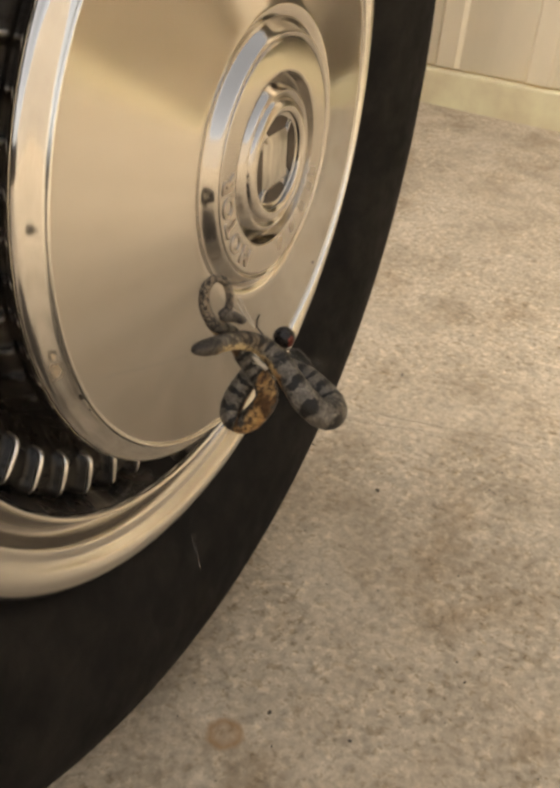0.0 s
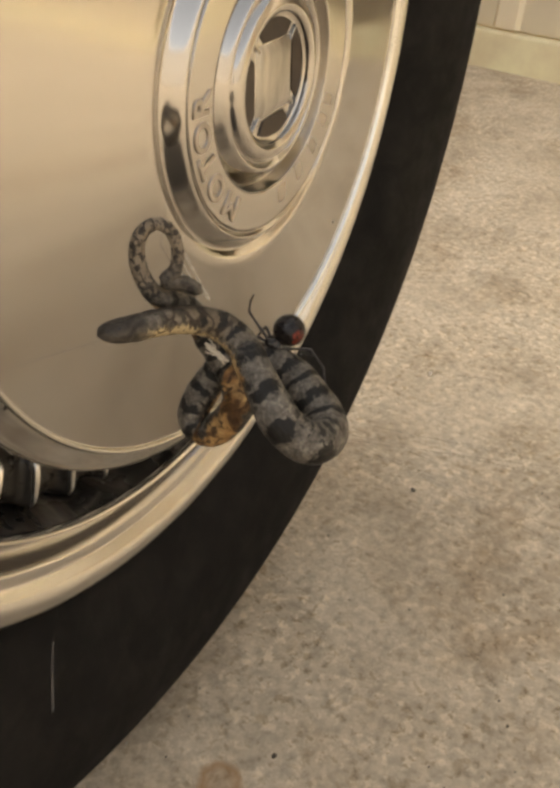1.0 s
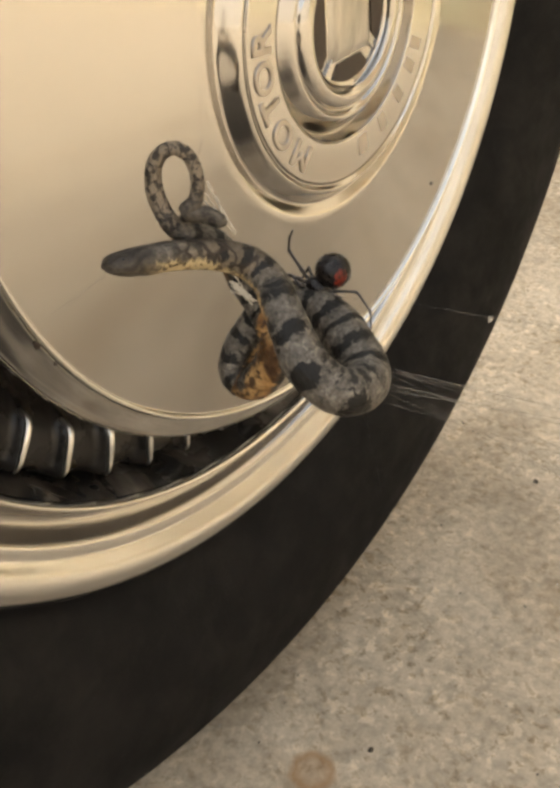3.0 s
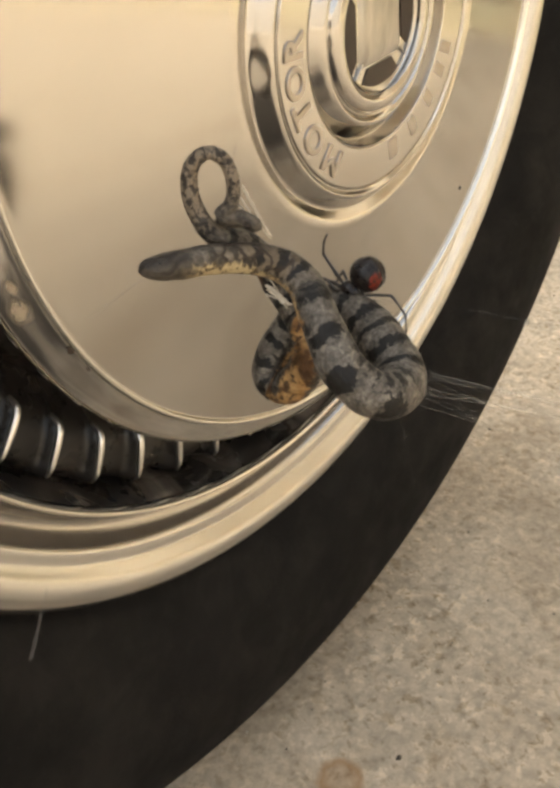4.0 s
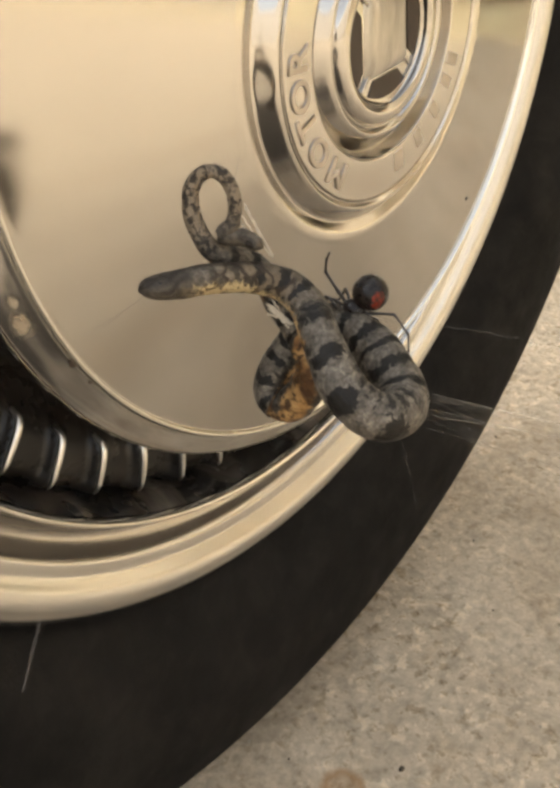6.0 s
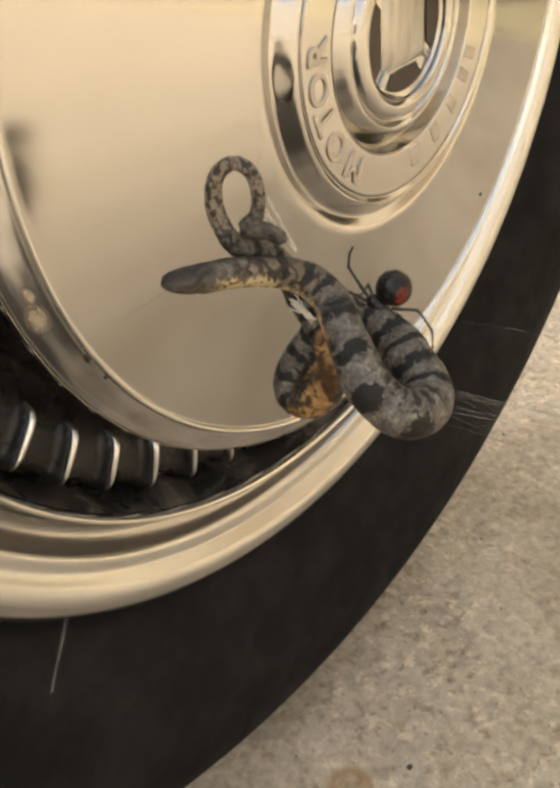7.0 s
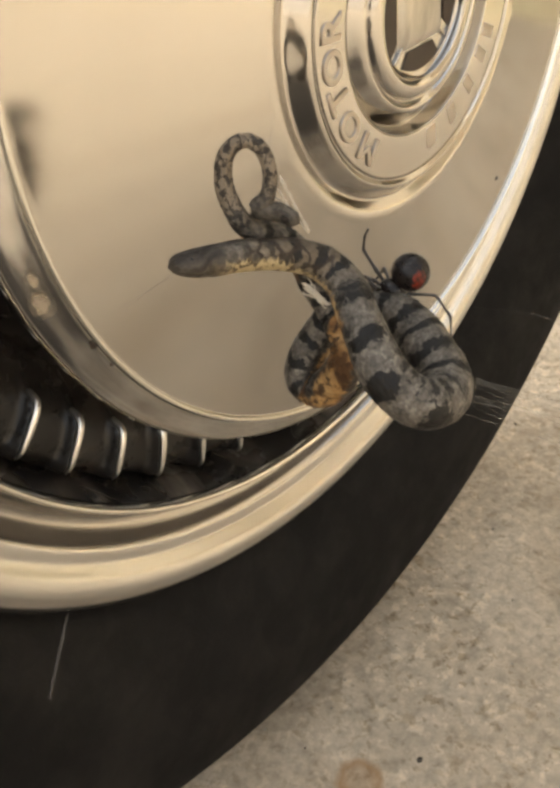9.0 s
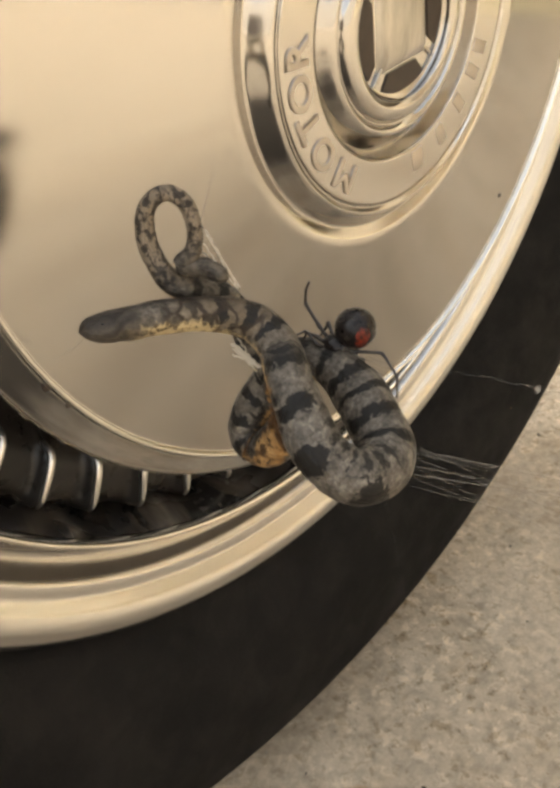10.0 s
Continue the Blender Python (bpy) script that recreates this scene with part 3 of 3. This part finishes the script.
        chord = [(0.0114, 0.0114 * math.tan(radians(half * 0.92)) * k) for k in (1, 0.5, 0, -0.5, -1)]
        outline = arc + chord
        low = [bm.verts.new((x, 0.0006, z)) for x, z in outline]
        top = [bm.verts.new((0.0150 + (x - 0.0150) * 0.94, -0.0003, z * 0.96)) for x, z in outline]
        n = len(outline)
        for k in range(n):
            bm.faces.new((low[k], low[(k + 1) % n], top[(k + 1) % n], top[k]))
        bm.faces.new(top)
        bmesh.ops.recalc_face_normals(bm, faces=bm.faces)
        inlay = part("badge_inlay", bm, M_INLAY, cap, "dark brown inlay of the badge", smooth=False)
        inlay.matrix_local = pose(0, 0, 0, 0, -turn, 0) @ pose(0, -0.0440, 0)
    for turn in (-127, -36, 52, 139):
        ridge = part("badge_ridge", box((0.0120, -0.0007, -0.0005), (0.0184, 0.0004, 0.0005), 0.0003), M_BRIGHT, cap)
        ridge.matrix_local = pose(0, 0, 0, 0, -turn, 0) @ pose(0, -0.0440, 0)
    bm = bmesh.new()
    low = [bm.verts.new((0.0158 * math.cos(radians(a)), -0.0437, 0.0158 * math.sin(radians(a)))) for a in (-127, -36, 52, 139)]
    mid = [bm.verts.new((0.0118 * math.cos(radians(a)), -0.0453, 0.0118 * math.sin(radians(a)))) for a in (-127, -36, 52, 139)]
    for k in range(4):
        bm.faces.new((low[k], low[(k + 1) % 4], mid[(k + 1) % 4], mid[k]))
    bm.faces.new(mid)
    bmesh.ops.bevel(bm, geom=[e for e in bm.edges if all(v in mid for v in e.verts)], offset=0.0014, segments=4, profile=0.5, affect="EDGES")
    bmesh.ops.recalc_face_normals(bm, faces=bm.faces)
    crisp(part("badge_block", bm, M_BRUSHED, cap, "dull brushed raised block of the badge"), 50)
    # embossed word and the worn remains of the rest
    for letter, turn in (("M", -123.5), ("O", -140), ("T", -154), ("O", -166), ("R", -178.5)):
        curve = bpy.data.curves.new("letter", "FONT")
        curve.body, curve.size, curve.extrude, curve.bevel_depth, curve.offset = letter, 0.0096, 0.0003, 0.00026, 0.0
        curve.align_x, curve.align_y = "CENTER", "CENTER"
        probe = bpy.data.objects.new("probe", curve)
        mesh = bpy.data.meshes.new_from_object(probe)
        bpy.data.objects.remove(probe)
        mesh.materials.append(M_LETTER)
        ob = new("letter", mesh)
        ob.parent = cap
        ob.matrix_local = pose(0, 0, 0, 0, -turn, 0) @ pose(0.0412, -0.0451, 0) @ pose(0, 0, 0, 90, 0, 0) @ pose(0, 0, 0, 0, 0, -90) @ Matrix.Diagonal((1.22, 1.1, 1, 1))
    for turn in (-18, -28, -42, -58, -75):
        wide = 0.0024 if turn == -75 else 0.0018
        bm = box((-0.0032, -0.0003, -wide), (0.0032, 0.0004, wide), 0.0002)
        bar = part("worn_mark", bm, M_LETTER, cap)
        bar.matrix_local = pose(0, 0, 0, 0, -turn, 0) @ pose(0.0400, -0.0450, 0)
    spot = part("spot", ball((0.0009, 0.0004, 0.0009), rings=6), M_ENAMEL, cap, "small dark fleck")
    spot.location = (0.0855, -0.0316, -0.0749)
    for turn, r, y, size, material in ((-158, 0.1330, -0.0281, 0.0052, M_DUST), (-150, 0.1293, -0.0298, 0.0013, M_INLAY), (-161, 0.1322, -0.0285, 0.0030, M_DUST), (-146, 0.1292, -0.0297, 0.0007, M_INLAY)):
        bm = bmesh.new()
        rnd = random.Random(round(turn))
        edge = [bm.verts.new((0.62 * size * q * math.cos(a), 0, size * q * math.sin(a))) for a, q in ((2 * math.pi * k / 14, rnd.uniform(0.85, 1.15)) for k in range(14))]
        crown = bm.verts.new((0, -0.0003, 0))
        for k in range(14):
            bm.faces.new((edge[k], edge[(k + 1) % 14], crown))
        bmesh.ops.recalc_face_normals(bm, faces=bm.faces)
        fleck = part("fleck", bm, material, cap, "dried dirt fleck")
        fleck.matrix_local = pose(0, 0, 0, 0, -turn, 0) @ pose(r, y, 0, 0, 0, 27)
    # drum that closes the wheel from behind
    drum = part("brake_drum", spun(rounded([(0.0, 0.060), (0.10, 0.058), (0.150, 0.055), (0.158, 0.062), (0.160, 0.120), (0.150, 0.125), (0.0, 0.125)], 0.004), 96), M_ENAMEL, wheel)
    at_axle(drum)


# ---- the snake ----
HUNG = Vector((-0.110, -0.100, 0.320))  # the middle of the bundle; the lines below are in millimetres from it
HEAD = [(-25.9, 15.1, 11.1), (-24.6, 14.4, 11.3), (-22.8, 13.1, 11.3), (-20.5, 11.9, 11.2), (-18.8, 10.8, 11.2)]
ARCH = [(-15.3, 9.8, 11.0), (-10.6, 8.3, 10.2), (-6.0, 6.5, 9.1), (-2.3, 4.4, 7.7), (0.0, 1.7, 5.9), (-0.2, -2.5, 3.4), (-2.8, -6.9, 0.5), (-4.5, -10.9, -2.8)]
FRONT_COIL = [(-6.0, -15.4, -6.4), (-5.1, -19.0, -9.4), (-3.0, -21.9, -11.1), (2.3, -22.4, -11.9), (6.3, -20.0, -10.9), (8.5, -15.8, -9.1), (11.0, -11.1, -7.6), (11.8, -6.4, -5.8)]
BACK_LOOP = [(12.0, -1.2, -5.0), (11.8, 3.0, -5.5), (11.0, 6.7, -8.4), (9.5, 9.7, -13.6), (7.0, 11.6, -19.3), (5.7, 11.0, -23.2), (5.2, 6.8, -24.4), (5.1, 2.5, -19.5), (5.1, 0.0, -13.8), (5.1, 1.3, -8.7)]
TAIL_BASE = [(5.9, 5.8, -4.2), (4.5, 9.7, 0.9), (2.4, 12.1, 6.3), (-1.0, 13.4, 9.4), (-5.0, 14.4, 10.9), (-7.1, 15.7, 13.0), (-8.0, 17.3, 15.9)]
TAIL = [(-8.4, 18.6, 19.4), (-8.1, 18.8, 23.6), (-7.1, 17.6, 26.3), (-5.2, 16.0, 27.1), (-3.8, 13.8, 25.5), (-3.5, 12.4, 21.8), (-4.3, 12.3, 18.0), (-5.6, 13.3, 15.7), (-3.2, 10.5, 15.1), (-1.8, 7.1, 13.7)]
# the side towards the open slab: right, up and out, seen from there
RIGHT, UP, OUT = Vector((0.646, -0.763, 0.002)), Vector((0.412, 0.351, 0.841)), Vector((-0.643, -0.542, 0.541))
# share of the body's control points, thickness (mm), and the way of the back as right, up, out
BODY_KEYS = [(0, 0.2, 0, 1, 0.55), (0.12, 0.8, 0, 1, 0.55), (0.3, 1.2, 0, 1, 0.55), (0.6, 1.7, 0, 1, 0.55), (1.0, 2.15, 0, 1, 0.55), (1.6, 2.65, 0, 1, 0.55), (2.3, 3.1, 0, 1, 0.55), (3, 3.05, 0, 1, 0.05), (4, 2.85, 0, 1, -0.35), (6, 2.95, 0, 1, -0.2), (8, 3.3, 0.2, 0.9, 0.5), (9, 3.55, 0.6, 0.7, 0.45),
             (11, 3.95, 0.9, 0.2, 0.5), (13, 4.4, 0.2, 0.1, 1), (15, 4.6, 0.1, -0.2, 1), (17, 4.95, 0.4, -0.2, 1), (19, 4.95, 0.4, 0.3, 1)]
BODY_KEYS_BACK = [(21, 3.6, 0.4, 1, 0.6), (23, 3.8, -0.6, 0.6, 0.4), (25, 4.1, -1, 0.2, -0.05), (26, 4.15, -1, 0.2, -0.3), (27, 4.0, -0.2, 0.7, -0.6), (28, 3.9, 0.4, 0.4, -0.8), (29, 3.8, 0.5, 0.1, -0.8),
                  (30, 3.6, 0.1, 0.3, -0.9), (31, 3.3, -0.7, 0.4, 0.4), (33, 2.7, 0, 0.8, 0.3), (35, 2.4, 0, 1, 0.7), (37, 1.8, -0.5, 0.2, 1), (41, 1.35, 0.1, 0.6, 1), (43.5, 1.3, 0.3, 0, 1), (45, 1.75, 0, 0.6, 1), (46, 1.75, 0, 0.6, 1), (46.75, 1.45, 0, 0.6, 1), (47, 0.3, 0, 0.6, 1)]


def body_key(place):
    """Thickness in metres and the way of the back at a place along the control points."""
    rows = BODY_KEYS + BODY_KEYS_BACK
    for a, b in zip(rows, rows[1:]):
        if a[0] <= place <= b[0]:
            t = (place - a[0]) / (b[0] - a[0])
            t = t * t * (3 - 2 * t) if place > 2.3 else t
            mixed = [p + (q - p) * t for p, q in zip(a, b)]
            return mixed[1] / 1000, RIGHT * mixed[2] + UP * mixed[3] + OUT * mixed[4]
    return rows[-1][1] / 1000, UP


def skin(name, line, places, lo, hi, parent, u0=0.0, flat=1.0, label="", sides=20, end=0):
    """A scaled tube with u along it and v round it."""
    bm = bmesh.new()
    layer = bm.loops.layers.uv.new("UVMap")
    rings, us = [], []
    u = u0
    for k in range(lo, hi + 1):
        p = line[k]
        way = (line[min(k + 1, len(line) - 1)] - line[max(k - 1, 0)]).normalized()
        r, back = body_key(places[k])
        back = (back - way * back.dot(way)).normalized()
        cross = way.cross(back)
        if k > lo:
            u += (p - line[k - 1]).length
        us.append(u)
        ring = []
        for j in range(sides):
            a = 2 * math.pi * j / sides  # 0 at the belly
            up, over = -math.cos(a), math.sin(a)
            bulge = 1.0 + 0.03 * noise.noise(p * 900)
            ring.append(bm.verts.new(p + (back * up * (1 - (1 - flat) * min(1.0, (places[hi] - places[k]) / 1.5)) * (0.88 if up < 0 else 1.0) + cross * over) * r * bulge))
        rings.append(ring)
    for k in range(len(rings) - 1):
        for j in range(sides):
            q = (j + 1) % sides
            f = bm.faces.new((rings[k][j], rings[k][q], rings[k + 1][q], rings[k + 1][j]))
            for loop, (uu, jj) in zip(f.loops, ((us[k], j), (us[k], j + 1), (us[k + 1], j + 1), (us[k + 1], j))):
                loop[layer].uv = (uu, jj / sides)
    for ring, uu in ((rings[end][::-1 if end == 0 else 1], us[end]),):
        f = bm.faces.new(ring)
        for loop in f.loops:
            loop[layer].uv = (uu, 0.5)
    bmesh.ops.recalc_face_normals(bm, faces=bm.faces)
    return part(name, bm, M_SNAKE, parent, label), u


def build_snake():
    points = [HUNG + Vector(p) / 1000 for p in HEAD + ARCH + FRONT_COIL + BACK_LOOP + TAIL_BASE + TAIL]
    line, places = [], []
    ext = [2 * points[0] - points[1]] + points + [2 * points[-1] - points[-2]]
    for i, (a, b, c, d) in enumerate(zip(ext, ext[1:], ext[2:], ext[3:])):
        n = max(3, round((c - b).length / 0.0005))
        for k in range(n):
            t = k / n
            line.append(0.5 * (2 * b + (c - a) * t + (2 * a - 5 * b + 4 * c - d) * t * t + (3 * b - a - 3 * c + d) * t ** 3))
            places.append(i + t)
    line.append(points[-1])
    places.append(len(points) - 1)
    snake = tagged(new("snake"), "small grey dark-banded snake with golden belly, knotted in spider silk", "snake")
    cut = next(k for k, p in enumerate(places) if p >= 3.6)
    head, u = skin("head", line, places, 0, cut, snake, 0.0, 0.82, "grey-brown snake head with a blunt snout")
    skin("body", line, places, cut, len(line) - 1, snake, u, 1.0, "coiled grey body with black cross bands", end=-1)
    p_eye = Paint("dark_eye", (0.012, 0.010, 0.008), 0.12)
    here = line[next(k for k, p in enumerate(places) if p >= 2.2)]
    part("eye", ball((0.00050, 0.00050, 0.00050), here + OUT * 0.00225 + UP * 0.0002, rings=8), p_eye.m, head, "small dark eye")
    return snake


# ---- the spider ----
def build_spider():
    p = Paint("glossy_black_shell", (0.010, 0.007, 0.006), 0.22, spec=0.3)
    p.bump(p.noise(2600, 2), 0.00006, 0.5)
    p.rough(p.ramp(p.noise(900, 3), (0.3, 0.2), (0.7, 0.4)))
    shell = p.m
    p = Paint("red_marking", (0.33, 0.035, 0.015), 0.35)
    p.colour(p.ramp(p.noise(1200, 3), (0.38, (0.05, 0.008, 0.005)), (0.62, (0.30, 0.032, 0.014))))
    red = p.m
    p = Paint("dark_leg", (0.022, 0.016, 0.012), 0.35)
    leg_skin = p.m
    mm = lambda *v: HUNG + Vector(v) / 1000
    spider = tagged(new("spider"), "glossy black spider with a red marking on its round abdomen", "spider")
    middle = mm(16.6, -5.0, 1.4)
    abdomen = part("abdomen", ball((0.0037, 0.0037, 0.0036), middle, (20, 15, 0), 20), shell, spider, "round glossy black abdomen")
    # the red marking is a thin cap of the same roundness, a little proud of it
    bm = bmesh.new()
    axis = (OUT * 0.72 - UP * 0.52 + RIGHT * 0.30).normalized()
    across = axis.cross(UP).normalized()
    along = across.cross(axis)
    grid = []
    for i in range(9):
        row = []
        for j in range(15):
            a, b = (i / 8 - 0.5) * 2, (j / 14 - 0.5) * 2
            wide = 0.42 * (1 - 0.55 * b * b) * (1.0 if b > 0 else 0.85)
            way = (axis + across * a * wide + along * b * 0.62).normalized()
            row.append(bm.verts.new(middle + way * (0.003705 + 0.00006 * (1 - a * a) * (1 - b * b))))
        grid.append(row)
    for i in range(8):
        for j in range(14):
            bm.faces.new((grid[i][j], grid[i + 1][j], grid[i + 1][j + 1], grid[i][j + 1]))
    bmesh.ops.solidify(bm, geom=bm.faces[:], thickness=-0.00008)
    bmesh.ops.recalc_face_normals(bm, faces=bm.faces)
    part("red_stripe", bm, red, abdomen, "dull red marking")
    part("cephalothorax", ball((0.0022, 0.0027, 0.0020), mm(13.9, -3.2, -1.8), (30, 0, 30), 12), shell, spider)
    legs = ([(13.5, -1.7, -0.9), (13.0, 0.1, 1.3), (13.4, 3.8, 4.5), (13.4, 3.7, 7.2), (13.5, 3.0, 8.9)],
            [(13.1, -1.8, -1.5), (12.0, -0.1, -0.1), (11.3, 2.1, 0.4), (9.7, 2.8, 0.0)],
            [(12.8, -2.3, -2.3), (10.7, -1.0, -0.7), (11.3, 1.5, 0.6), (10.2, 2.0, -1.9)],
            [(13.6, -3.7, -2.7), (15.2, -6.0, -2.3), (17.9, -10.1, -2.2), (16.8, -14.3, -4.9), (14.6, -16.0, -7.4)],
            [(13.3, -3.7, -3.1), (13.9, -6.3, -2.2), (16.0, -7.5, -3.7), (14.8, -8.5, -5.2)],
            [(13.1, -2.7, -3.3), (13.5, -1.1, -4.8), (14.1, 0.1, -6.7)],
            [(14.2, -2.4, -1.2), (16.0, 0.6, 0.8), (17.2, 2.2, -1.5), (16.4, 3.6, -4.2)],
            [(14.4, -3.2, -1.8), (17.2, -2.2, -0.2), (19.0, -3.6, -2.4), (18.2, -4.2, -5.6)])
    for leg in legs:
        pts = [mm(*q) for q in leg]
        line = []
        for a, b in zip(pts, pts[1:]):
            line += [a.lerp(b, k / 6) for k in range(6)]
        line.append(pts[-1])
        line = [line[0]] + [(a + 6 * b + c) / 8 for a, b, c in zip(line, line[1:], line[2:])] + [line[-1]]
        joints = len(pts) - 1

        def thick(q):
            bend = abs(q * joints - round(q * joints))  # a leg swells at its joints
            return 0.00046 * (1 - 0.58 * q) * (1.16 - 0.30 * min(1.0, bend * 4))
        part("leg", tube(line, thick, 8), leg_skin, spider)
    for k in (-1, 1):
        a = mm(12.4, -2.3, -1.8) + RIGHT * 0.0004 * k
        part("palp", tube([a, a - RIGHT * 0.0010 + UP * 0.0004, a - RIGHT * 0.0015 - UP * 0.0003], 0.00026, 8), leg_skin, spider)
    return spider


# ---- the silk ----
def build_web():
    p = Paint("pale_silk", (0.68, 0.62, 0.52), 0.5)
    p.b.inputs["Alpha"].default_value = 0.18
    silk = p.m
    p = Paint("faint_silk", (0.60, 0.54, 0.46), 0.5)
    p.b.inputs["Alpha"].default_value = 0.045
    faint = p.m
    web = tagged(new("spider_web"), "tangled pale silk threads tying the snake to the tyre and hubcap", "spider web")
    rnd = random.Random(11)
    p = Paint("dense_silk", (0.64, 0.56, 0.44), 0.6)
    p.b.inputs["Alpha"].default_value = 0.65
    dense = p.m
    DROP = ((-0.1040, -0.1205, 0.3010), (-0.1108, -0.1307, 0.2871), (-0.1500, -0.1900, 0.2000))

    def thread(a, b, thick=0.00005, sag=0.0, kink=0.0, fibre=None):
        a, b = Vector(a), Vector(b)
        line = []
        for k in range(13):
            t = k / 12
            q = a.lerp(b, t)
            q.z -= sag * 4 * t * (1 - t)
            if 0 < k < 12:
                q += Vector((rnd.gauss(0, 1), rnd.gauss(0, 1), rnd.gauss(0, 1))) * kink
            line.append(q)
        part("thread", tube(line, thick, 5), fibre or silk, web)

    coil = Vector((-0.1045, -0.1255, 0.3080))
    # lines fanning from the coil down to the slab
    for k in range(12):
        start = coil + Vector((rnd.uniform(-0.001, 0.003), rnd.uniform(-0.001, 0.001), rnd.uniform(-0.004, 0.003)))
        way = Vector((0.0088 + rnd.uniform(-0.0015, 0.003), -0.0070 + rnd.uniform(-0.0010, 0.0010), -0.0058 + rnd.uniform(-0.0028, 0.0028)))
        thread(start, start + way * (start.z / -way.z), rnd.choice((0.00003, 0.00004, 0.00007)), rnd.uniform(0.0, 0.004))
    # loose lines across the tyre's wall
    for a, b, w in ((-53, -45, 0.00012), (-55, -48, 0.00008), (-62, -57, 0.00008), (-58, -50, 0.00006)):
        ends = [(0.296 * math.cos(radians(q)), -0.0160, AXLE + 0.296 * math.sin(radians(q))) for q in (a, b)]
        thread(*ends, w, 0.0, 0.0012)
    for a, b, w in (((-0.0921, -0.1180, 0.3180), (-0.0860, -0.1265, 0.3170), 0.00002), ((-0.0860, -0.1265, 0.3170), (-0.0808, -0.1343, 0.3150), 0.000035),
                    ((-0.0808, -0.1343, 0.3150), (-0.0740, -0.1480, 0.3150), 0.00005),
                    (DROP[0], DROP[1], 0.000018), (DROP[1], DROP[2], 0.000010)):
        thread(a, b, w, 0.0, 0.00012)
    part("silk_knot", ball((0.0007, 0.0005, 0.0008), (-0.0808, -0.1343, 0.3150), rings=5), silk, web)
    thread((-0.1360, -0.0860, 0.3305), (-0.1115, -0.0360, 0.2945), 0.00004)
    thread((-0.1362, -0.0860, 0.3300), (-0.1128, -0.0360, 0.2960), 0.00004)
    thread((-0.1852, -0.1175, 0.3131), (-0.1940, -0.1253, 0.3127), 0.00020, 0.0, 0.0, faint)
    thread((-0.1852, -0.1175, 0.3131), (-0.1362, -0.0860, 0.3302), 0.000006)
    thread((-0.0933, -0.0708, 0.3417), (-0.1005, -0.0745, 0.3352), 0.00008)
    thread((-0.1005, -0.0745, 0.3352), (-0.1040, -0.0860, 0.3270), 0.00009)
    thread((-0.0933, -0.0708, 0.3417), (-0.0640, -0.0415, 0.3700), 0.00002)
    # threads from the knot up and over the hubcap
    for k in range(5):
        thread(HUNG + Vector((-0.0040 + 0.001 * k, 0.0125, 0.020 - 0.002 * k)), HUNG + Vector((-0.0010, 0.0085, 0.0135)), 0.00013, 0, 0.0002)
    # pale wad under the arch and between spider and coil
    for k in range(10):
        a = HUNG + Vector((-0.0045 + rnd.gauss(0, 0.0006), 0.0035 + rnd.gauss(0, 0.0005), 0.0035 + rnd.gauss(0, 0.0006)))
        b = HUNG + Vector((-0.0035 + rnd.gauss(0, 0.0008), -0.0010 + rnd.gauss(0, 0.0006), 0.0012 + rnd.gauss(0, 0.0006)))
        thread(a, b, 0.00016, 0, 0.0001, dense)
    for k in range(4):
        a = HUNG + Vector((-0.0024 + rnd.gauss(0, 0.0002), 0.0112 + rnd.gauss(0, 0.0002), 0.0205 + rnd.gauss(0, 0.0008)))
        b = HUNG + Vector((-0.0004 + rnd.gauss(0, 0.0002), 0.0058 + rnd.gauss(0, 0.0002), 0.0120 + rnd.gauss(0, 0.0004)))
        thread(a, b, 0.00012, 0, 0.00010, dense)
    for k in range(6):
        a = HUNG + Vector((0.0115 + rnd.gauss(0, 0.0008), -0.0010 + rnd.gauss(0, 0.0010), -0.0005 + rnd.gauss(0, 0.0008)))
        b = HUNG + Vector((0.0150 + rnd.gauss(0, 0.0012), -0.0095 + rnd.gauss(0, 0.0012), -0.0035 + rnd.gauss(0, 0.0010)))
        thread(a, b, 0.00004, 0, 0.0001)


# ---- the slow twist of the bundle on its threads ----
# seconds, turn about x, y and z in degrees, shift in millimetres
TWIST = [(0.0, (-1.3, 4.2, 9.6), (0.3, 1.7, -1.0)), (0.25, (0.2, 1.2, 4.4), (0.0, 1.0, -0.3)), (0.5, (1.4, -0.2, 2.0), (0.6, 0.6, 0.4)),
         (1.0, (0.7, 0.7, 1.8), (0.1, -0.1, -0.1)), (2.0, (0, 0, 0), (0, 0, 0)), (10.0, (0, 0, 0), (0, 0, 0))]

CLIMB = {0.0: (-1.2, 3.9, 2.5), 0.25: (0.0, 2.3, 2.4)}


def motions():
    pivot = HUNG + Vector((-3.0, 14.0, 14.0)) / 1000
    rows, climb = [], []
    for t, turn, shift in TWIST:
        turn = Vector(turn)
        spin = Matrix.Rotation(radians(turn.length), 4, turn) if turn.length else Matrix.Identity(4)
        rows.append((t, Matrix.Translation(pivot + Vector(shift) / 1000) @ spin @ Matrix.Translation(-pivot)))
        # the spider sits a little higher up the bundle at first
        climb.append((t, Matrix.Translation(Vector(CLIMB.get(t, (0, 0, 0))) / 1000) @ rows[-1][1]))
    walk(snake, rows)
    walk(spider, climb)


build_ground()
build_far_wall()
build_closing_walls()
build_wheel()
snake = build_snake()
spider = build_spider()
build_web()
build_grit()
build_pebbles()
motions()
